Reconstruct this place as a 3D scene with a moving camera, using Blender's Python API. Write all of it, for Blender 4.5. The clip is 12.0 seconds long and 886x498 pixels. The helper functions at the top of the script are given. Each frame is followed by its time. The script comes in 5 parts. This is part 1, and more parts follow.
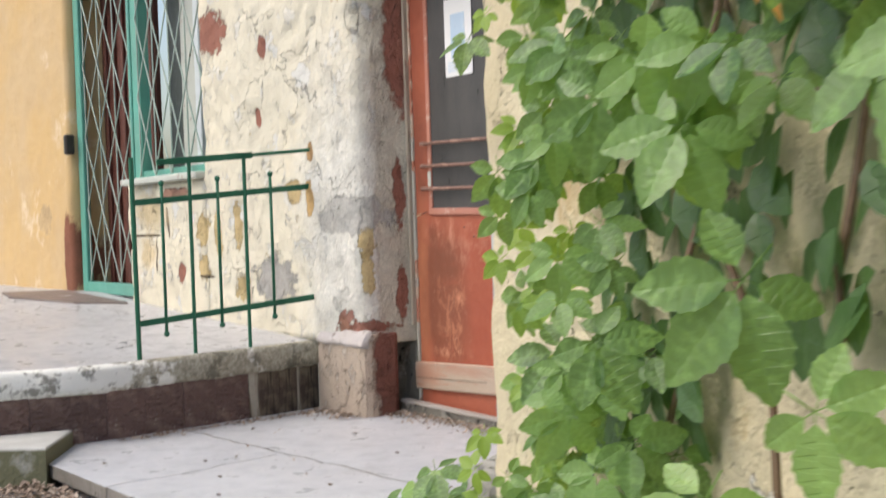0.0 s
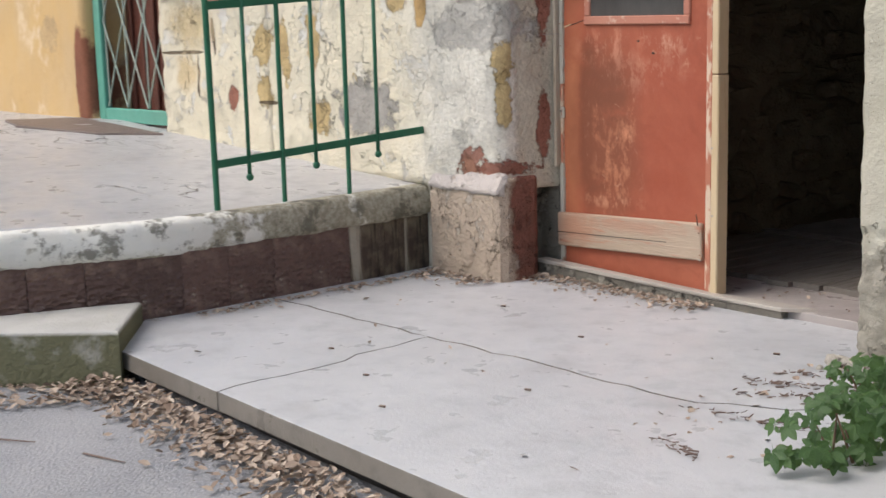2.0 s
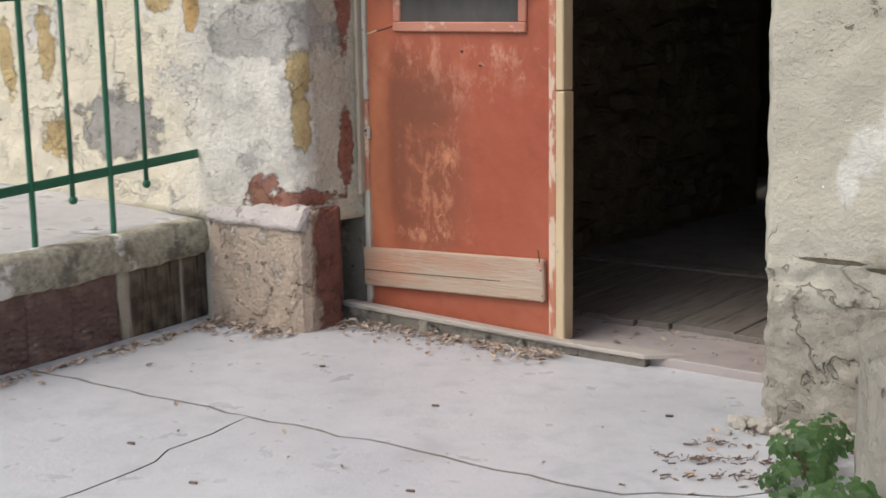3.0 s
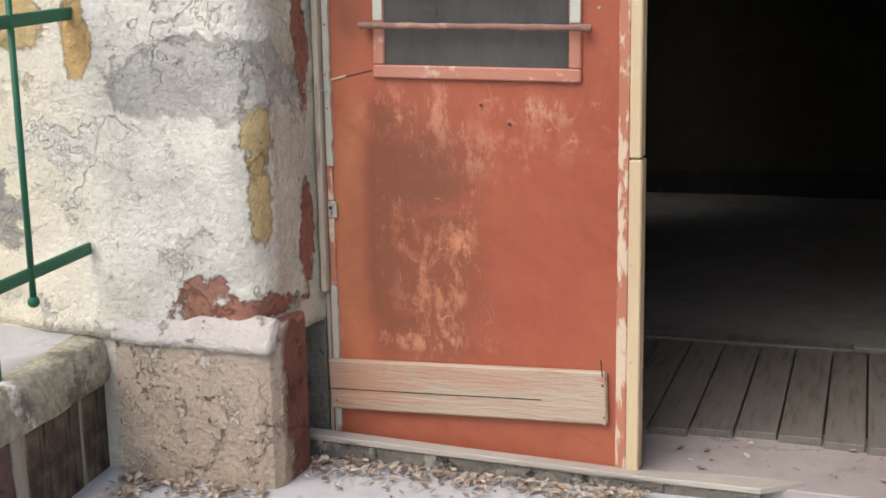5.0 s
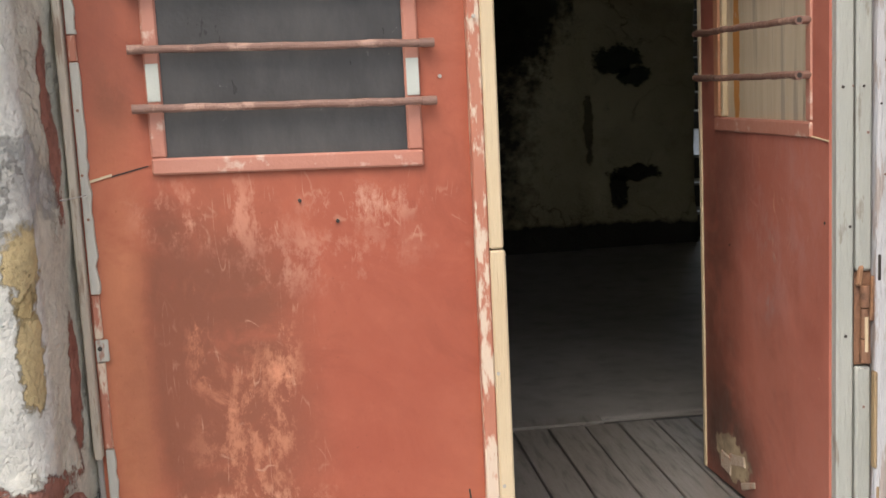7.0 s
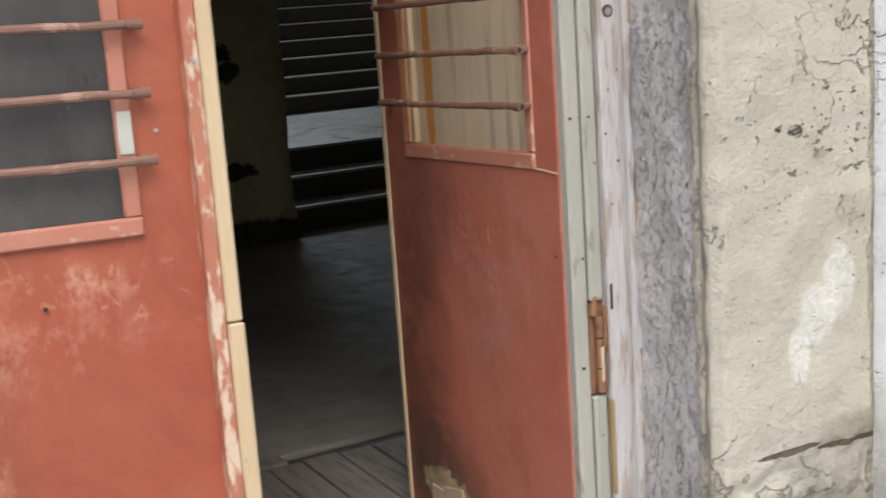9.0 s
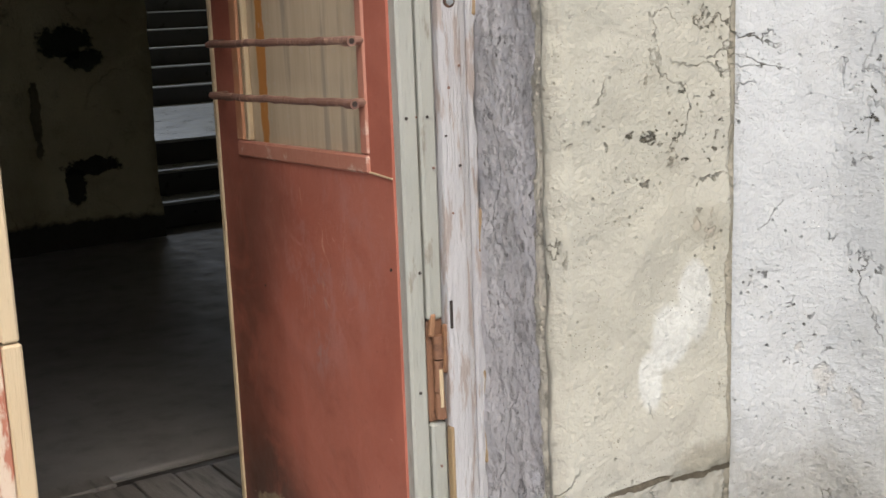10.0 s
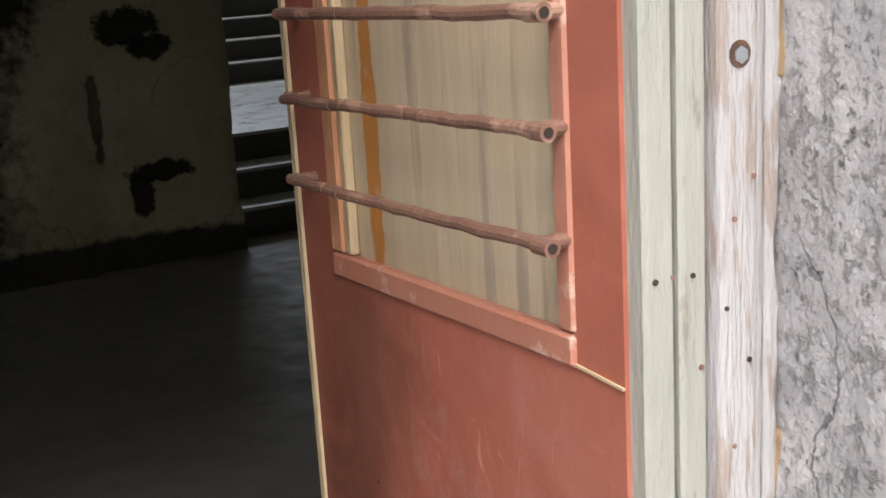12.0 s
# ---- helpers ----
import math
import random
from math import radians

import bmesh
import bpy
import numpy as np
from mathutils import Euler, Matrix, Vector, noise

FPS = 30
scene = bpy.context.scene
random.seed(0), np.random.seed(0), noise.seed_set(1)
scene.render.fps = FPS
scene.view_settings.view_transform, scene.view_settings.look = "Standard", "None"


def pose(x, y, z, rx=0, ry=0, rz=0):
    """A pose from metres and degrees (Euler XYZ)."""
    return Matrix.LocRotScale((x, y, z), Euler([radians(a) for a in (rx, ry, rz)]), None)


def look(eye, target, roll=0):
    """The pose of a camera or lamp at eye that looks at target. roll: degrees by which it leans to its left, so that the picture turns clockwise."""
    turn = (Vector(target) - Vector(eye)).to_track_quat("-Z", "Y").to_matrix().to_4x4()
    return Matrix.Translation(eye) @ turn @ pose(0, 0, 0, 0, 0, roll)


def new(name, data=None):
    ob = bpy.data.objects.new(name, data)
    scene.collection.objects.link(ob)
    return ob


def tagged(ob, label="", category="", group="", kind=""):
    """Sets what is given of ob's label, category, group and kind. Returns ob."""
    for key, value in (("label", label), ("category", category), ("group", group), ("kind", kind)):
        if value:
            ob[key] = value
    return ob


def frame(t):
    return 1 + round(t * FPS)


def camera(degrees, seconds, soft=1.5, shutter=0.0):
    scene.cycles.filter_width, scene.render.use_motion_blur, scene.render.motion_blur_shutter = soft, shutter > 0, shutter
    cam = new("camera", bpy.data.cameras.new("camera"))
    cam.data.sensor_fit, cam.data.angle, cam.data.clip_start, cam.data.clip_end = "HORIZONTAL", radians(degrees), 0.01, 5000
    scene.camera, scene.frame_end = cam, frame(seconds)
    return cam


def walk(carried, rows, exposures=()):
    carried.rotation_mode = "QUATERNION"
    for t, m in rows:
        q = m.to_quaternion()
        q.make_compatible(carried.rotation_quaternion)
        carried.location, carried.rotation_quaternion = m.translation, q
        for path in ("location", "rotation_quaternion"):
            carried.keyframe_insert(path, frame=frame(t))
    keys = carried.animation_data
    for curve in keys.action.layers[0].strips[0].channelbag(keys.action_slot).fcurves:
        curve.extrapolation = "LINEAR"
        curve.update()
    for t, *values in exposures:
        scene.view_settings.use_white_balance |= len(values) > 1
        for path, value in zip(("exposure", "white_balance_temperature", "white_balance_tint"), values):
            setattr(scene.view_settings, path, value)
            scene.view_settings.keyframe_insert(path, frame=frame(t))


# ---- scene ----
cam = camera(40.0, 12.0, 1.5, 0.25)
PATH = [
    (0, (5.328, -3.692, 0.983), (3.714, -2.512, 0.935), -1.9),
    (0.5, (4.954, -3.67, 1.002), (3.327, -2.529, 0.778), -2.7),
    (1, (4.578, -3.614, 1.032), (2.929, -2.51, 0.78), -2.4),
    (1.5, (4.17, -3.611, 0.981), (2.525, -2.513, 0.682), -2.1),
    (2, (3.777, -3.522, 0.95), (2.213, -2.32, 0.618), -1.5),
    (2.5, (3.347, -3.473, 0.957), (1.936, -2.098, 0.613), -1.0),
    (3, (2.923, -3.343, 0.988), (1.729, -1.776, 0.646), -0.9),
    (3.2, (2.753, -3.281, 0.997), (1.623, -1.666, 0.656), -0.9),
    (4.8, (1.503, -2.985, 1.212), (0.792, -1.161, 0.805), -0.8),
    (5, (1.406, -2.985, 1.187), (0.757, -1.134, 0.799), -1.0),
    (5.5, (1.153, -2.881, 1.197), (0.71, -0.964, 0.839), -1.1),
    (6, (0.94, -2.698, 1.182), (0.699, -0.738, 0.869), -1.6),
    (6.5, (0.698, -2.598, 1.155), (0.745, -0.622, 0.853), -2.1),
    (6.7, (0.611, -2.575, 1.17), (0.725, -0.6, 0.871), -2.4),
    (8.3, (0.102, -2.221, 1.405), (0.824, -0.401, 1.002), -4.1),
    (8.5, (0.105, -2.196, 1.389), (0.875, -0.392, 0.997), -4.5),
    (9, (0.185, -2.141, 1.366), (1.113, -0.413, 0.973), -3.9),
    (9.5, (0.333, -2.09, 1.348), (1.349, -0.41, 0.969), -2.9),
    (10, (0.428, -1.998, 1.342), (1.497, -0.358, 0.933), -2.1),
    (10.5, (0.479, -1.74, 1.377), (1.451, -0.033, 1.001), -2.6),
    (11, (0.59, -1.482, 1.34), (1.511, 0.235, 0.889), -2.9),
    (11.5, (0.789, -1.21, 1.432), (1.69, 0.518, 0.98), -3.7),
    (12, (0.893, -0.962, 1.448), (1.825, 0.74, 0.964), -3.4),
]
walk(cam, [(t, look(eye, target, roll)) for t, eye, target, roll in PATH],
     [(0, 0.52), (0.5, 0.40), (1.0, 0.40), (2.0, 0.33), (3.2, 0.28), (5.0, 0.5), (6.7, 0.66), (8.5, 0.58), (10.2, 0.57), (11.5, 0.98), (12, 1.12)])

# ---- light ----
world = bpy.data.worlds.new("world")
scene.world = world
world.use_nodes = True
wn = world.node_tree.nodes
sky = wn.new("ShaderNodeTexSky")
sky.sky_type = "NISHITA"
sky.sun_disc = False
sky.sun_elevation, sky.sun_rotation = radians(52), radians(205)
sky.air_density, sky.dust_density, sky.ozone_density = 1.2, 4.0, 1.0
wn["Background"].inputs["Strength"].default_value = 0.15
world.node_tree.links.new(sky.outputs[0], wn["Background"].inputs["Color"])
sun_data = bpy.data.lights.new("sun", "SUN")
sun_data.energy, sun_data.angle, sun_data.color = 1.2, radians(40), (1.0, 0.97, 0.94)
sun = new("sun", sun_data)
sun.matrix_world = look((-4, -9, 14), (0, 0, 0))
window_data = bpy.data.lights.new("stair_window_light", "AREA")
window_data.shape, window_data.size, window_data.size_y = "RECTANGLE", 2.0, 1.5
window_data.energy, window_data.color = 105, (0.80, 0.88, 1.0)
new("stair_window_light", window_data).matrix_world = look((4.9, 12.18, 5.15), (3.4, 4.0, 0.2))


# ---- materials ----
class Mat:
    """A node material with a few short helpers."""

    def __init__(self, name, rough=0.8, metal=0.0, spec=0.3):
        self.m = bpy.data.materials.new(name)
        self.m.use_nodes = True
        self.n, self.l = self.m.node_tree.nodes, self.m.node_tree.links
        self.b = self.n["Principled BSDF"]
        self.b.inputs["Roughness"].default_value = rough
        self.b.inputs["Metallic"].default_value = metal
        self.b.inputs["Specular IOR Level"].default_value = spec
        self.co = self.n.new("ShaderNodeTexCoord").outputs["Object"]

    def put(self, socket, v):
        if isinstance(v, bpy.types.NodeSocket):
            self.l.new(v, socket)
        else:
            socket.default_value = (*v, 1.0) if isinstance(v, tuple) and len(v) == 3 and socket.type == "RGBA" else v

    def stretch(self, s):
        k = self.n.new("ShaderNodeMapping")
        k.inputs["Scale"].default_value = s
        self.l.new(self.co, k.inputs["Vector"])
        return k.outputs[0]

    def noise(self, scale, detail=6, rough=0.55, vec=None, warp=0.0):
        k = self.n.new("ShaderNodeTexNoise")
        k.inputs["Scale"].default_value, k.inputs["Detail"].default_value = scale, detail
        k.inputs["Roughness"].default_value, k.inputs["Distortion"].default_value = rough, warp
        self.l.new(vec or self.co, k.inputs["Vector"])
        return k.outputs[0]

    def voronoi(self, scale, vec=None, feature="F1"):
        k = self.n.new("ShaderNodeTexVoronoi")
        k.feature = feature
        k.inputs["Scale"].default_value = scale
        self.l.new(vec or self.co, k.inputs["Vector"])
        return k.outputs["Distance"]

    def math(self, op, a, b=0.0):
        k = self.n.new("ShaderNodeMath")
        k.operation = op
        self.put(k.inputs[0], a), self.put(k.inputs[1], b)
        return k.outputs[0]

    def step(self, v, lo, hi):
        k = self.n.new("ShaderNodeMapRange")
        k.inputs["From Min"].default_value, k.inputs["From Max"].default_value = lo, hi
        self.put(k.inputs["Value"], v)
        return k.outputs[0]

    def mix(self, f, a, b):
        k = self.n.new("ShaderNodeMix")
        k.data_type = "RGBA"
        self.put(k.inputs[0], f), self.put(k.inputs[6], a), self.put(k.inputs[7], b)
        return k.outputs[2]

    def axis(self, i):
        k = self.n.new("ShaderNodeSeparateXYZ")
        self.l.new(self.co, k.inputs[0])
        return k.outputs[i]

    def blob(self, centre, radii, wobble=0.5, scale=9.0, soft=0.12):
        """1 inside a ragged patch round a place of the wall."""
        k = self.n.new("ShaderNodeMapping")
        k.inputs["Location"].default_value = [-c / r for c, r in zip(centre, radii)]
        k.inputs["Scale"].default_value = [1 / r for r in radii]
        self.l.new(self.co, k.inputs["Vector"])
        d = self.n.new("ShaderNodeVectorMath")
        d.operation = "LENGTH"
        self.l.new(k.outputs[0], d.inputs[0])
        r = self.math("ADD", d.outputs["Value"], self.math("MULTIPLY", self.math("SUBTRACT", self.noise(scale, 9, 0.70), 0.5), wobble * 3.8))
        return self.step(r, 1.0 + soft, 1.0 - soft)

    def random(self):
        return self.n.new("ShaderNodeObjectInfo").outputs["Random"]

    def bump(self, h, dist=0.01, strength=1.0):
        k = self.n.new("ShaderNodeBump")
        k.inputs["Distance"].default_value, k.inputs["Strength"].default_value = dist, strength
        self.l.new(h, k.inputs["Height"])
        self.l.new(k.outputs[0], self.b.inputs["Normal"])

    def done(self, colour, rough=None):
        self.put(self.b.inputs["Base Color"], colour)
        if rough is not None:
            self.put(self.b.inputs["Roughness"], rough)
        return self.m


def plaster(name, base, second, dark, patches=(), flake=(), grain=1.0, cracks=0.45, crevice=0.0, pitted=0.6):
    """Old lime plaster: two tones, pits, dirt; ragged patches of other tones, many where a layer has come off."""
    k = Mat(name, 0.92, spec=0.15)
    big, mid, fine = k.noise(1.6, 4), k.noise(7, 8, 0.6), k.noise(60, 6, 0.65)
    c = k.mix(k.step(big, 0.38, 0.62), base, second)
    c = k.mix(k.math("MULTIPLY", k.step(mid, 0.55, 0.75), 0.55), c, dark)
    c = k.mix(k.math("MULTIPLY", k.step(fine, 0.6, 0.8), 0.25), c, tuple(x * 0.55 for x in dark))
    c = k.mix(k.math("MULTIPLY", k.step(fine, 0.42, 0.25), 0.35), c, tuple(min(1, x * 1.2) for x in base))
    layers = []
    for (scale, lo, hi, colour) in flake:
        f = k.step(k.noise(scale, 8, 0.65, warp=0.12), lo, hi)
        c = k.mix(f, c, colour)
        layers.append(f)
    h = k.math("ADD", k.math("MULTIPLY", mid, 0.9), k.math("MULTIPLY", fine, 0.35))
    for f in layers:
        h = k.math("SUBTRACT", h, k.math("MULTIPLY", f, 0.20))
    for centre, radii, colour, wobble, *soft in patches:
        f = k.blob(centre, radii, wobble, 12.0, soft[0] if soft else 0.09)
        c = k.mix(k.math("MULTIPLY", f, 0.94), c, k.mix(k.step(k.math("ADD", k.math("MULTIPLY", fine, 0.5), k.math("MULTIPLY", mid, 0.5)), 0.38, 0.64), colour, tuple(x * 0.68 for x in colour)))
        if not soft:
            h = k.math("SUBTRACT", h, k.math("MULTIPLY", f, 0.22))
    if cracks:
        lines = k.math("ABSOLUTE", k.math("SUBTRACT", k.noise(2.6, 7, 0.55, None, 0.4), 0.5))
        crack = k.math("MULTIPLY", k.step(lines, 0.006, 0.002), k.step(k.noise(1.7, 3), 0.50, 0.58))
        c = k.mix(k.math("MULTIPLY", crack, cracks), c, tuple(x * 0.35 for x in dark))
        h = k.math("SUBTRACT", h, k.math("MULTIPLY", crack, 0.9))
    pits = k.step(k.voronoi(44), 0.16, 0.05)
    pits = k.math("MULTIPLY", pits, k.step(k.noise(7), 0.50, 0.66))
    c = k.mix(k.math("MULTIPLY", pits, pitted), c, tuple(x * 0.4 for x in dark))
    h = k.math("SUBTRACT", h, k.math("MULTIPLY", pits, pitted))
    if crevice:
        hole = k.math("MULTIPLY", k.step(k.noise(34, 7, 0.62, k.stretch((1, 1, 1.4)), 0.2), 0.61, 0.65), k.step(k.noise(4.2, 4), 0.57, 0.66))
        c = k.mix(k.math("MULTIPLY", hole, crevice), c, (0.07, 0.06, 0.04))
        h = k.math("SUBTRACT", h, k.math("MULTIPLY", hole, 2.4))
        spot = k.math("MULTIPLY", k.step(k.voronoi(105), 0.17, 0.10), k.step(k.noise(9, 4), 0.44, 0.58))
        c = k.mix(k.math("MULTIPLY", spot, 0.75), c, (0.13, 0.115, 0.09))
        rift = k.math("ABSOLUTE", k.math("SUBTRACT", k.noise(3.4, 8, 0.62, None, 0.5), 0.5))
        rift = k.math("MULTIPLY", k.step(rift, 0.005, 0.001), k.step(k.noise(4, 3), 0.56, 0.66))
        c = k.mix(k.math("MULTIPLY", rift, 0.85), c, (0.10, 0.085, 0.06))
        h = k.math("SUBTRACT", h, k.math("MULTIPLY", rift, 1.5))
    k.bump(h, 0.022 * grain)
    return k.done(c)


BRICK = (0.33, 0.125, 0.088)
YELLOW = (0.57, 0.43, 0.21)
GREY = (0.40, 0.385, 0.36)
JOINT = (0.16, 0.125, 0.085)
SIDE = (0.63, 0.59, 0.48)
CREVICE = (0.12, 0.10, 0.07)
M_LEFT = plaster("plaster_left", (0.73, 0.67, 0.52), (0.67, 0.625, 0.50), (0.42, 0.395, 0.33), (
    ((-0.20, -0.30, 0.85), (0.42, 0.3, 0.9), (0.76, 0.74, 0.67), 0.35, 0.5),
    ((0.016, -0.10, 1.2), (0.05, 0.15, 6.0), SIDE, 0.06),
    ((-0.185, -0.30, 0.455), (0.075, 0.3, 0.070), (0.40, 0.185, 0.135), 1.2),
    ((-0.090, -0.30, 0.435), (0.09, 0.3, 0.034), (0.37, 0.155, 0.11), 1.0),
    ((-0.21, -0.30, 0.42), (0.05, 0.3, 0.06), (0.43, 0.22, 0.15), 0.6),
    ((0.012, -0.072, 0.600), (0.05, 0.034, 0.15), BRICK, 0.6),
    ((0.012, -0.072, 1.150), (0.05, 0.034, 0.19), BRICK, 0.6),
    ((0.012, -0.07, 1.90), (0.03, 0.12, 0.42), BRICK, 0.3),
    ((-0.036, -0.265, 0.92), (0.030, 0.045, 0.13), YELLOW, 0.8), ((-0.034, -0.262, 0.70), (0.026, 0.04, 0.11), YELLOW, 0.8),
    ((-0.20, -0.30, 1.02), (0.24, 0.3, 0.10), (0.53, 0.515, 0.475), 0.45),
    ((-0.98, -0.30, 0.67), (0.23, 0.3, 0.12), GREY, 0.55),
    ((-1.37, -0.30, 0.615), (0.10, 0.3, 0.085), YELLOW, 0.7),
    ((-0.515, -0.30, 1.14), (0.040, 0.3, 0.11), (0.56, 0.36, 0.14), 0.6),
    ((-0.52, -0.30, 1.375), (0.035, 0.3, 0.05), (0.50, 0.30, 0.13), 0.7),
    ((-0.70, -0.30, 1.17), (0.09, 0.3, 0.06), YELLOW, 0.7),
    ((-1.42, -0.30, 0.98), (0.06, 0.3, 0.14), YELLOW, 0.8),
    ((-2.26, -0.30, 0.69), (0.055, 0.3, 0.065), BRICK, 0.5),
    ((-1.90, -0.30, 0.98), (0.09, 0.3, 0.10), YELLOW, 0.8), ((-1.70, -0.30, 0.95), (0.05, 0.3, 0.15), YELLOW, 0.8), ((-1.90, -0.30, 0.73), (0.07, 0.3, 0.08), YELLOW, 0.8),
    ((-2.85, -0.30, 0.94), (0.30, 0.3, 0.010), JOINT, 0.4), ((-2.45, -0.30, 1.02), (0.014, 0.3, 0.11), JOINT, 0.5), ((-2.66, -0.30, 0.80), (0.016, 0.3, 0.12), JOINT, 0.5), ((-1.86, -0.30, 0.67), (0.09, 0.3, 0.009), JOINT, 0.5),
    ((-2.75, -0.30, 1.10), (0.26, 0.3, 0.12), (0.66, 0.54, 0.33), 0.4, 0.4), ((-2.83, -0.30, 0.82), (0.13, 0.3, 0.10), (0.68, 0.55, 0.34), 0.5, 0.4),
    ((-2.35, -0.30, 1.22), (0.22, 0.3, 0.04), (0.40, 0.22, 0.16), 0.6),
    ((-1.70, -0.30, 2.20), (0.18, 0.3, 0.14), BRICK, 0.6),
    ((-1.02, -0.30, 2.02), (0.045, 0.3, 0.065), BRICK, 0.4),
    ((-1.10, -0.30, 1.62), (0.03, 0.3, 0.06), BRICK, 0.4),
), ((3.1, 0.60, 0.62, (0.66, 0.65, 0.60)), (4.3, 0.66, 0.675, (0.55, 0.45, 0.27)), (6.5, 0.62, 0.64, (0.50, 0.47, 0.41)), (5.2, 0.60, 0.615, (0.70, 0.67, 0.585))), 1.3, 0.3, 0.0, 0.35)
M_OCHRE = plaster("plaster_ochre", (0.58, 0.40, 0.19), (0.56, 0.41, 0.23), (0.50, 0.345, 0.18), (
    ((-4.35, -0.33, 0.78), (0.12, 0.4, 0.34), (0.24, 0.09, 0.06), 0.2),
    ((-4.9, -0.33, 1.1), (0.16, 0.3, 0.12), (0.55, 0.40, 0.22), 0.6),
), ((2.0, 0.6, 0.68, (0.66, 0.53, 0.35)),), 0.5, 0)
M_RIGHT = plaster("plaster_right", (0.435, 0.42, 0.35), (0.475, 0.46, 0.395), (0.36, 0.33, 0.255), (
    ((1.920, -0.40, 0.625), (0.028, 0.3, 0.055), (0.63, 0.635, 0.59), 0.25, 0.15),
    ((1.970, -0.40, 0.705), (0.045, 0.3, 0.062), (0.63, 0.635, 0.59), 0.25, 0.15),
    ((2.035, -0.40, 0.765), (0.040, 0.3, 0.070), (0.63, 0.635, 0.59), 0.25, 0.15),
    ((2.02, -0.40, 0.36), (0.16, 0.3, 0.12), (0.42, 0.405, 0.35), 0.4, 0.5),
    ((2.06, -0.40, 0.44), (0.07, 0.3, 0.03), (0.33, 0.31, 0.25), 0.8, 0.4),
    ((2.125, -0.40, 1.0), (0.010, 0.3, 1.3), (0.38, 0.35, 0.275), 1.0),
    ((1.90, -0.40, 0.425), (0.09, 0.3, 0.007), CREVICE, 0.5), ((2.05, -0.40, 0.412), (0.08, 0.3, 0.008), CREVICE, 0.6),
    ((1.90, -0.40, 0.05), (0.6, 0.3, 0.26), (0.34, 0.32, 0.275), 0.25),
), ((2.4, 0.62, 0.7, (0.50, 0.46, 0.36)), (7.0, 0.66, 0.68, (0.45, 0.41, 0.33)), (75, 0.66, 0.70, (0.72, 0.70, 0.65))), 0.75, 0.3, 0.9, 0.6)
M_PALE = plaster("plaster_pale", (0.48, 0.495, 0.495), (0.52, 0.535, 0.535), (0.41, 0.41, 0.39), (((2.28, -0.45, 0.28), (0.35, 0.35, 0.16), (0.38, 0.375, 0.345), 0.5, 0.5),), ((5.0, 0.62, 0.66, (0.49, 0.485, 0.46)), (75, 0.66, 0.70, (0.72, 0.72, 0.70))), 0.75, 0.3, 0.9, 0.6)
M_WING = plaster("plaster_wing", (0.66, 0.595, 0.42), (0.63, 0.55, 0.36), (0.48, 0.41, 0.28), (), ((2.2, 0.60, 0.66, (0.56, 0.43, 0.24)), (6.0, 0.64, 0.67, (0.68, 0.65, 0.57))), 1.6, 0.0, 0.8, 0.8)
M_REVEAL = plaster("cement_reveal", (0.67, 0.655, 0.67), (0.58, 0.57, 0.585), (0.40, 0.385, 0.39), (((1.705, -0.35, 1.0), (0.03, 0.030, 4.0), (0.60, 0.565, 0.47), 0.9),), ((6, 0.50, 0.66, (0.60, 0.59, 0.60)), (17, 0.58, 0.66, (0.66, 0.645, 0.65)), (14, 0.62, 0.72, (0.27, 0.255, 0.25)), (48, 0.57, 0.66, (0.64, 0.63, 0.63)), (58, 0.62, 0.70, (0.24, 0.23, 0.225))), 1.5, 0.5, 0.0, 0.3)
M_PLINTH = plaster("plinth_render", (0.55, 0.455, 0.36), (0.48, 0.39, 0.31), (0.25, 0.20, 0.16), (
    ((0.0, -0.16, 0.2), (0.06, 0.12, 0.3), (0.26, 0.105, 0.08), 0.3),), ((14, 0.58, 0.63, (0.62, 0.55, 0.47)), (26, 0.62, 0.66, (0.22, 0.17, 0.13))), 2.0, 0.1, 0.4)
M_CAP = plaster("pale_cap", (0.58, 0.53, 0.50), (0.50, 0.45, 0.42), (0.40, 0.35, 0.32), (), ((9, 0.60, 0.64, (0.42, 0.36, 0.32)),), 1.6, 0.2)
# Darker render for the reveal hollow and the filler below the sill board.
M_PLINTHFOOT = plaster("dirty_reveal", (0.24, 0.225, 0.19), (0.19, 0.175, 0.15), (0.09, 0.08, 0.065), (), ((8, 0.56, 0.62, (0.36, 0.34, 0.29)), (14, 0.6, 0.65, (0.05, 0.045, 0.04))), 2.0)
M_INNER = plaster("plaster_inner", (0.52, 0.475, 0.32), (0.38, 0.335, 0.215), (0.26, 0.22, 0.145), (
    ((2.44, 4.85, 1.16), (0.15, 0.5, 0.09), (0.02, 0.03, 0.025), 0.55),
    ((2.54, 4.85, 1.06), (0.10, 0.5, 0.06), (0.02, 0.03, 0.025), 0.55),
    ((2.53, 4.85, 0.46), (0.16, 0.5, 0.05), (0.02, 0.02, 0.02), 0.55),
    ((2.43, 4.85, 0.36), (0.06, 0.5, 0.11), (0.02, 0.02, 0.02), 0.55),
    ((2.25, 4.85, 0.75), (0.03, 0.5, 0.20), (0.17, 0.15, 0.10), 0.6),
    # Near-black left part: the unlit hall's shade put into the wall colour.
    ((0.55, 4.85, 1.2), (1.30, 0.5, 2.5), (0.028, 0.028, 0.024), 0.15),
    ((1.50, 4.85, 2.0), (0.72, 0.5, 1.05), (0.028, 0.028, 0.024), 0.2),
    # Near-black band along the foot of the wall.
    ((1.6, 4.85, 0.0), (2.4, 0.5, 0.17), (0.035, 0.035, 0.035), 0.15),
), (), 1.2, 0.3)
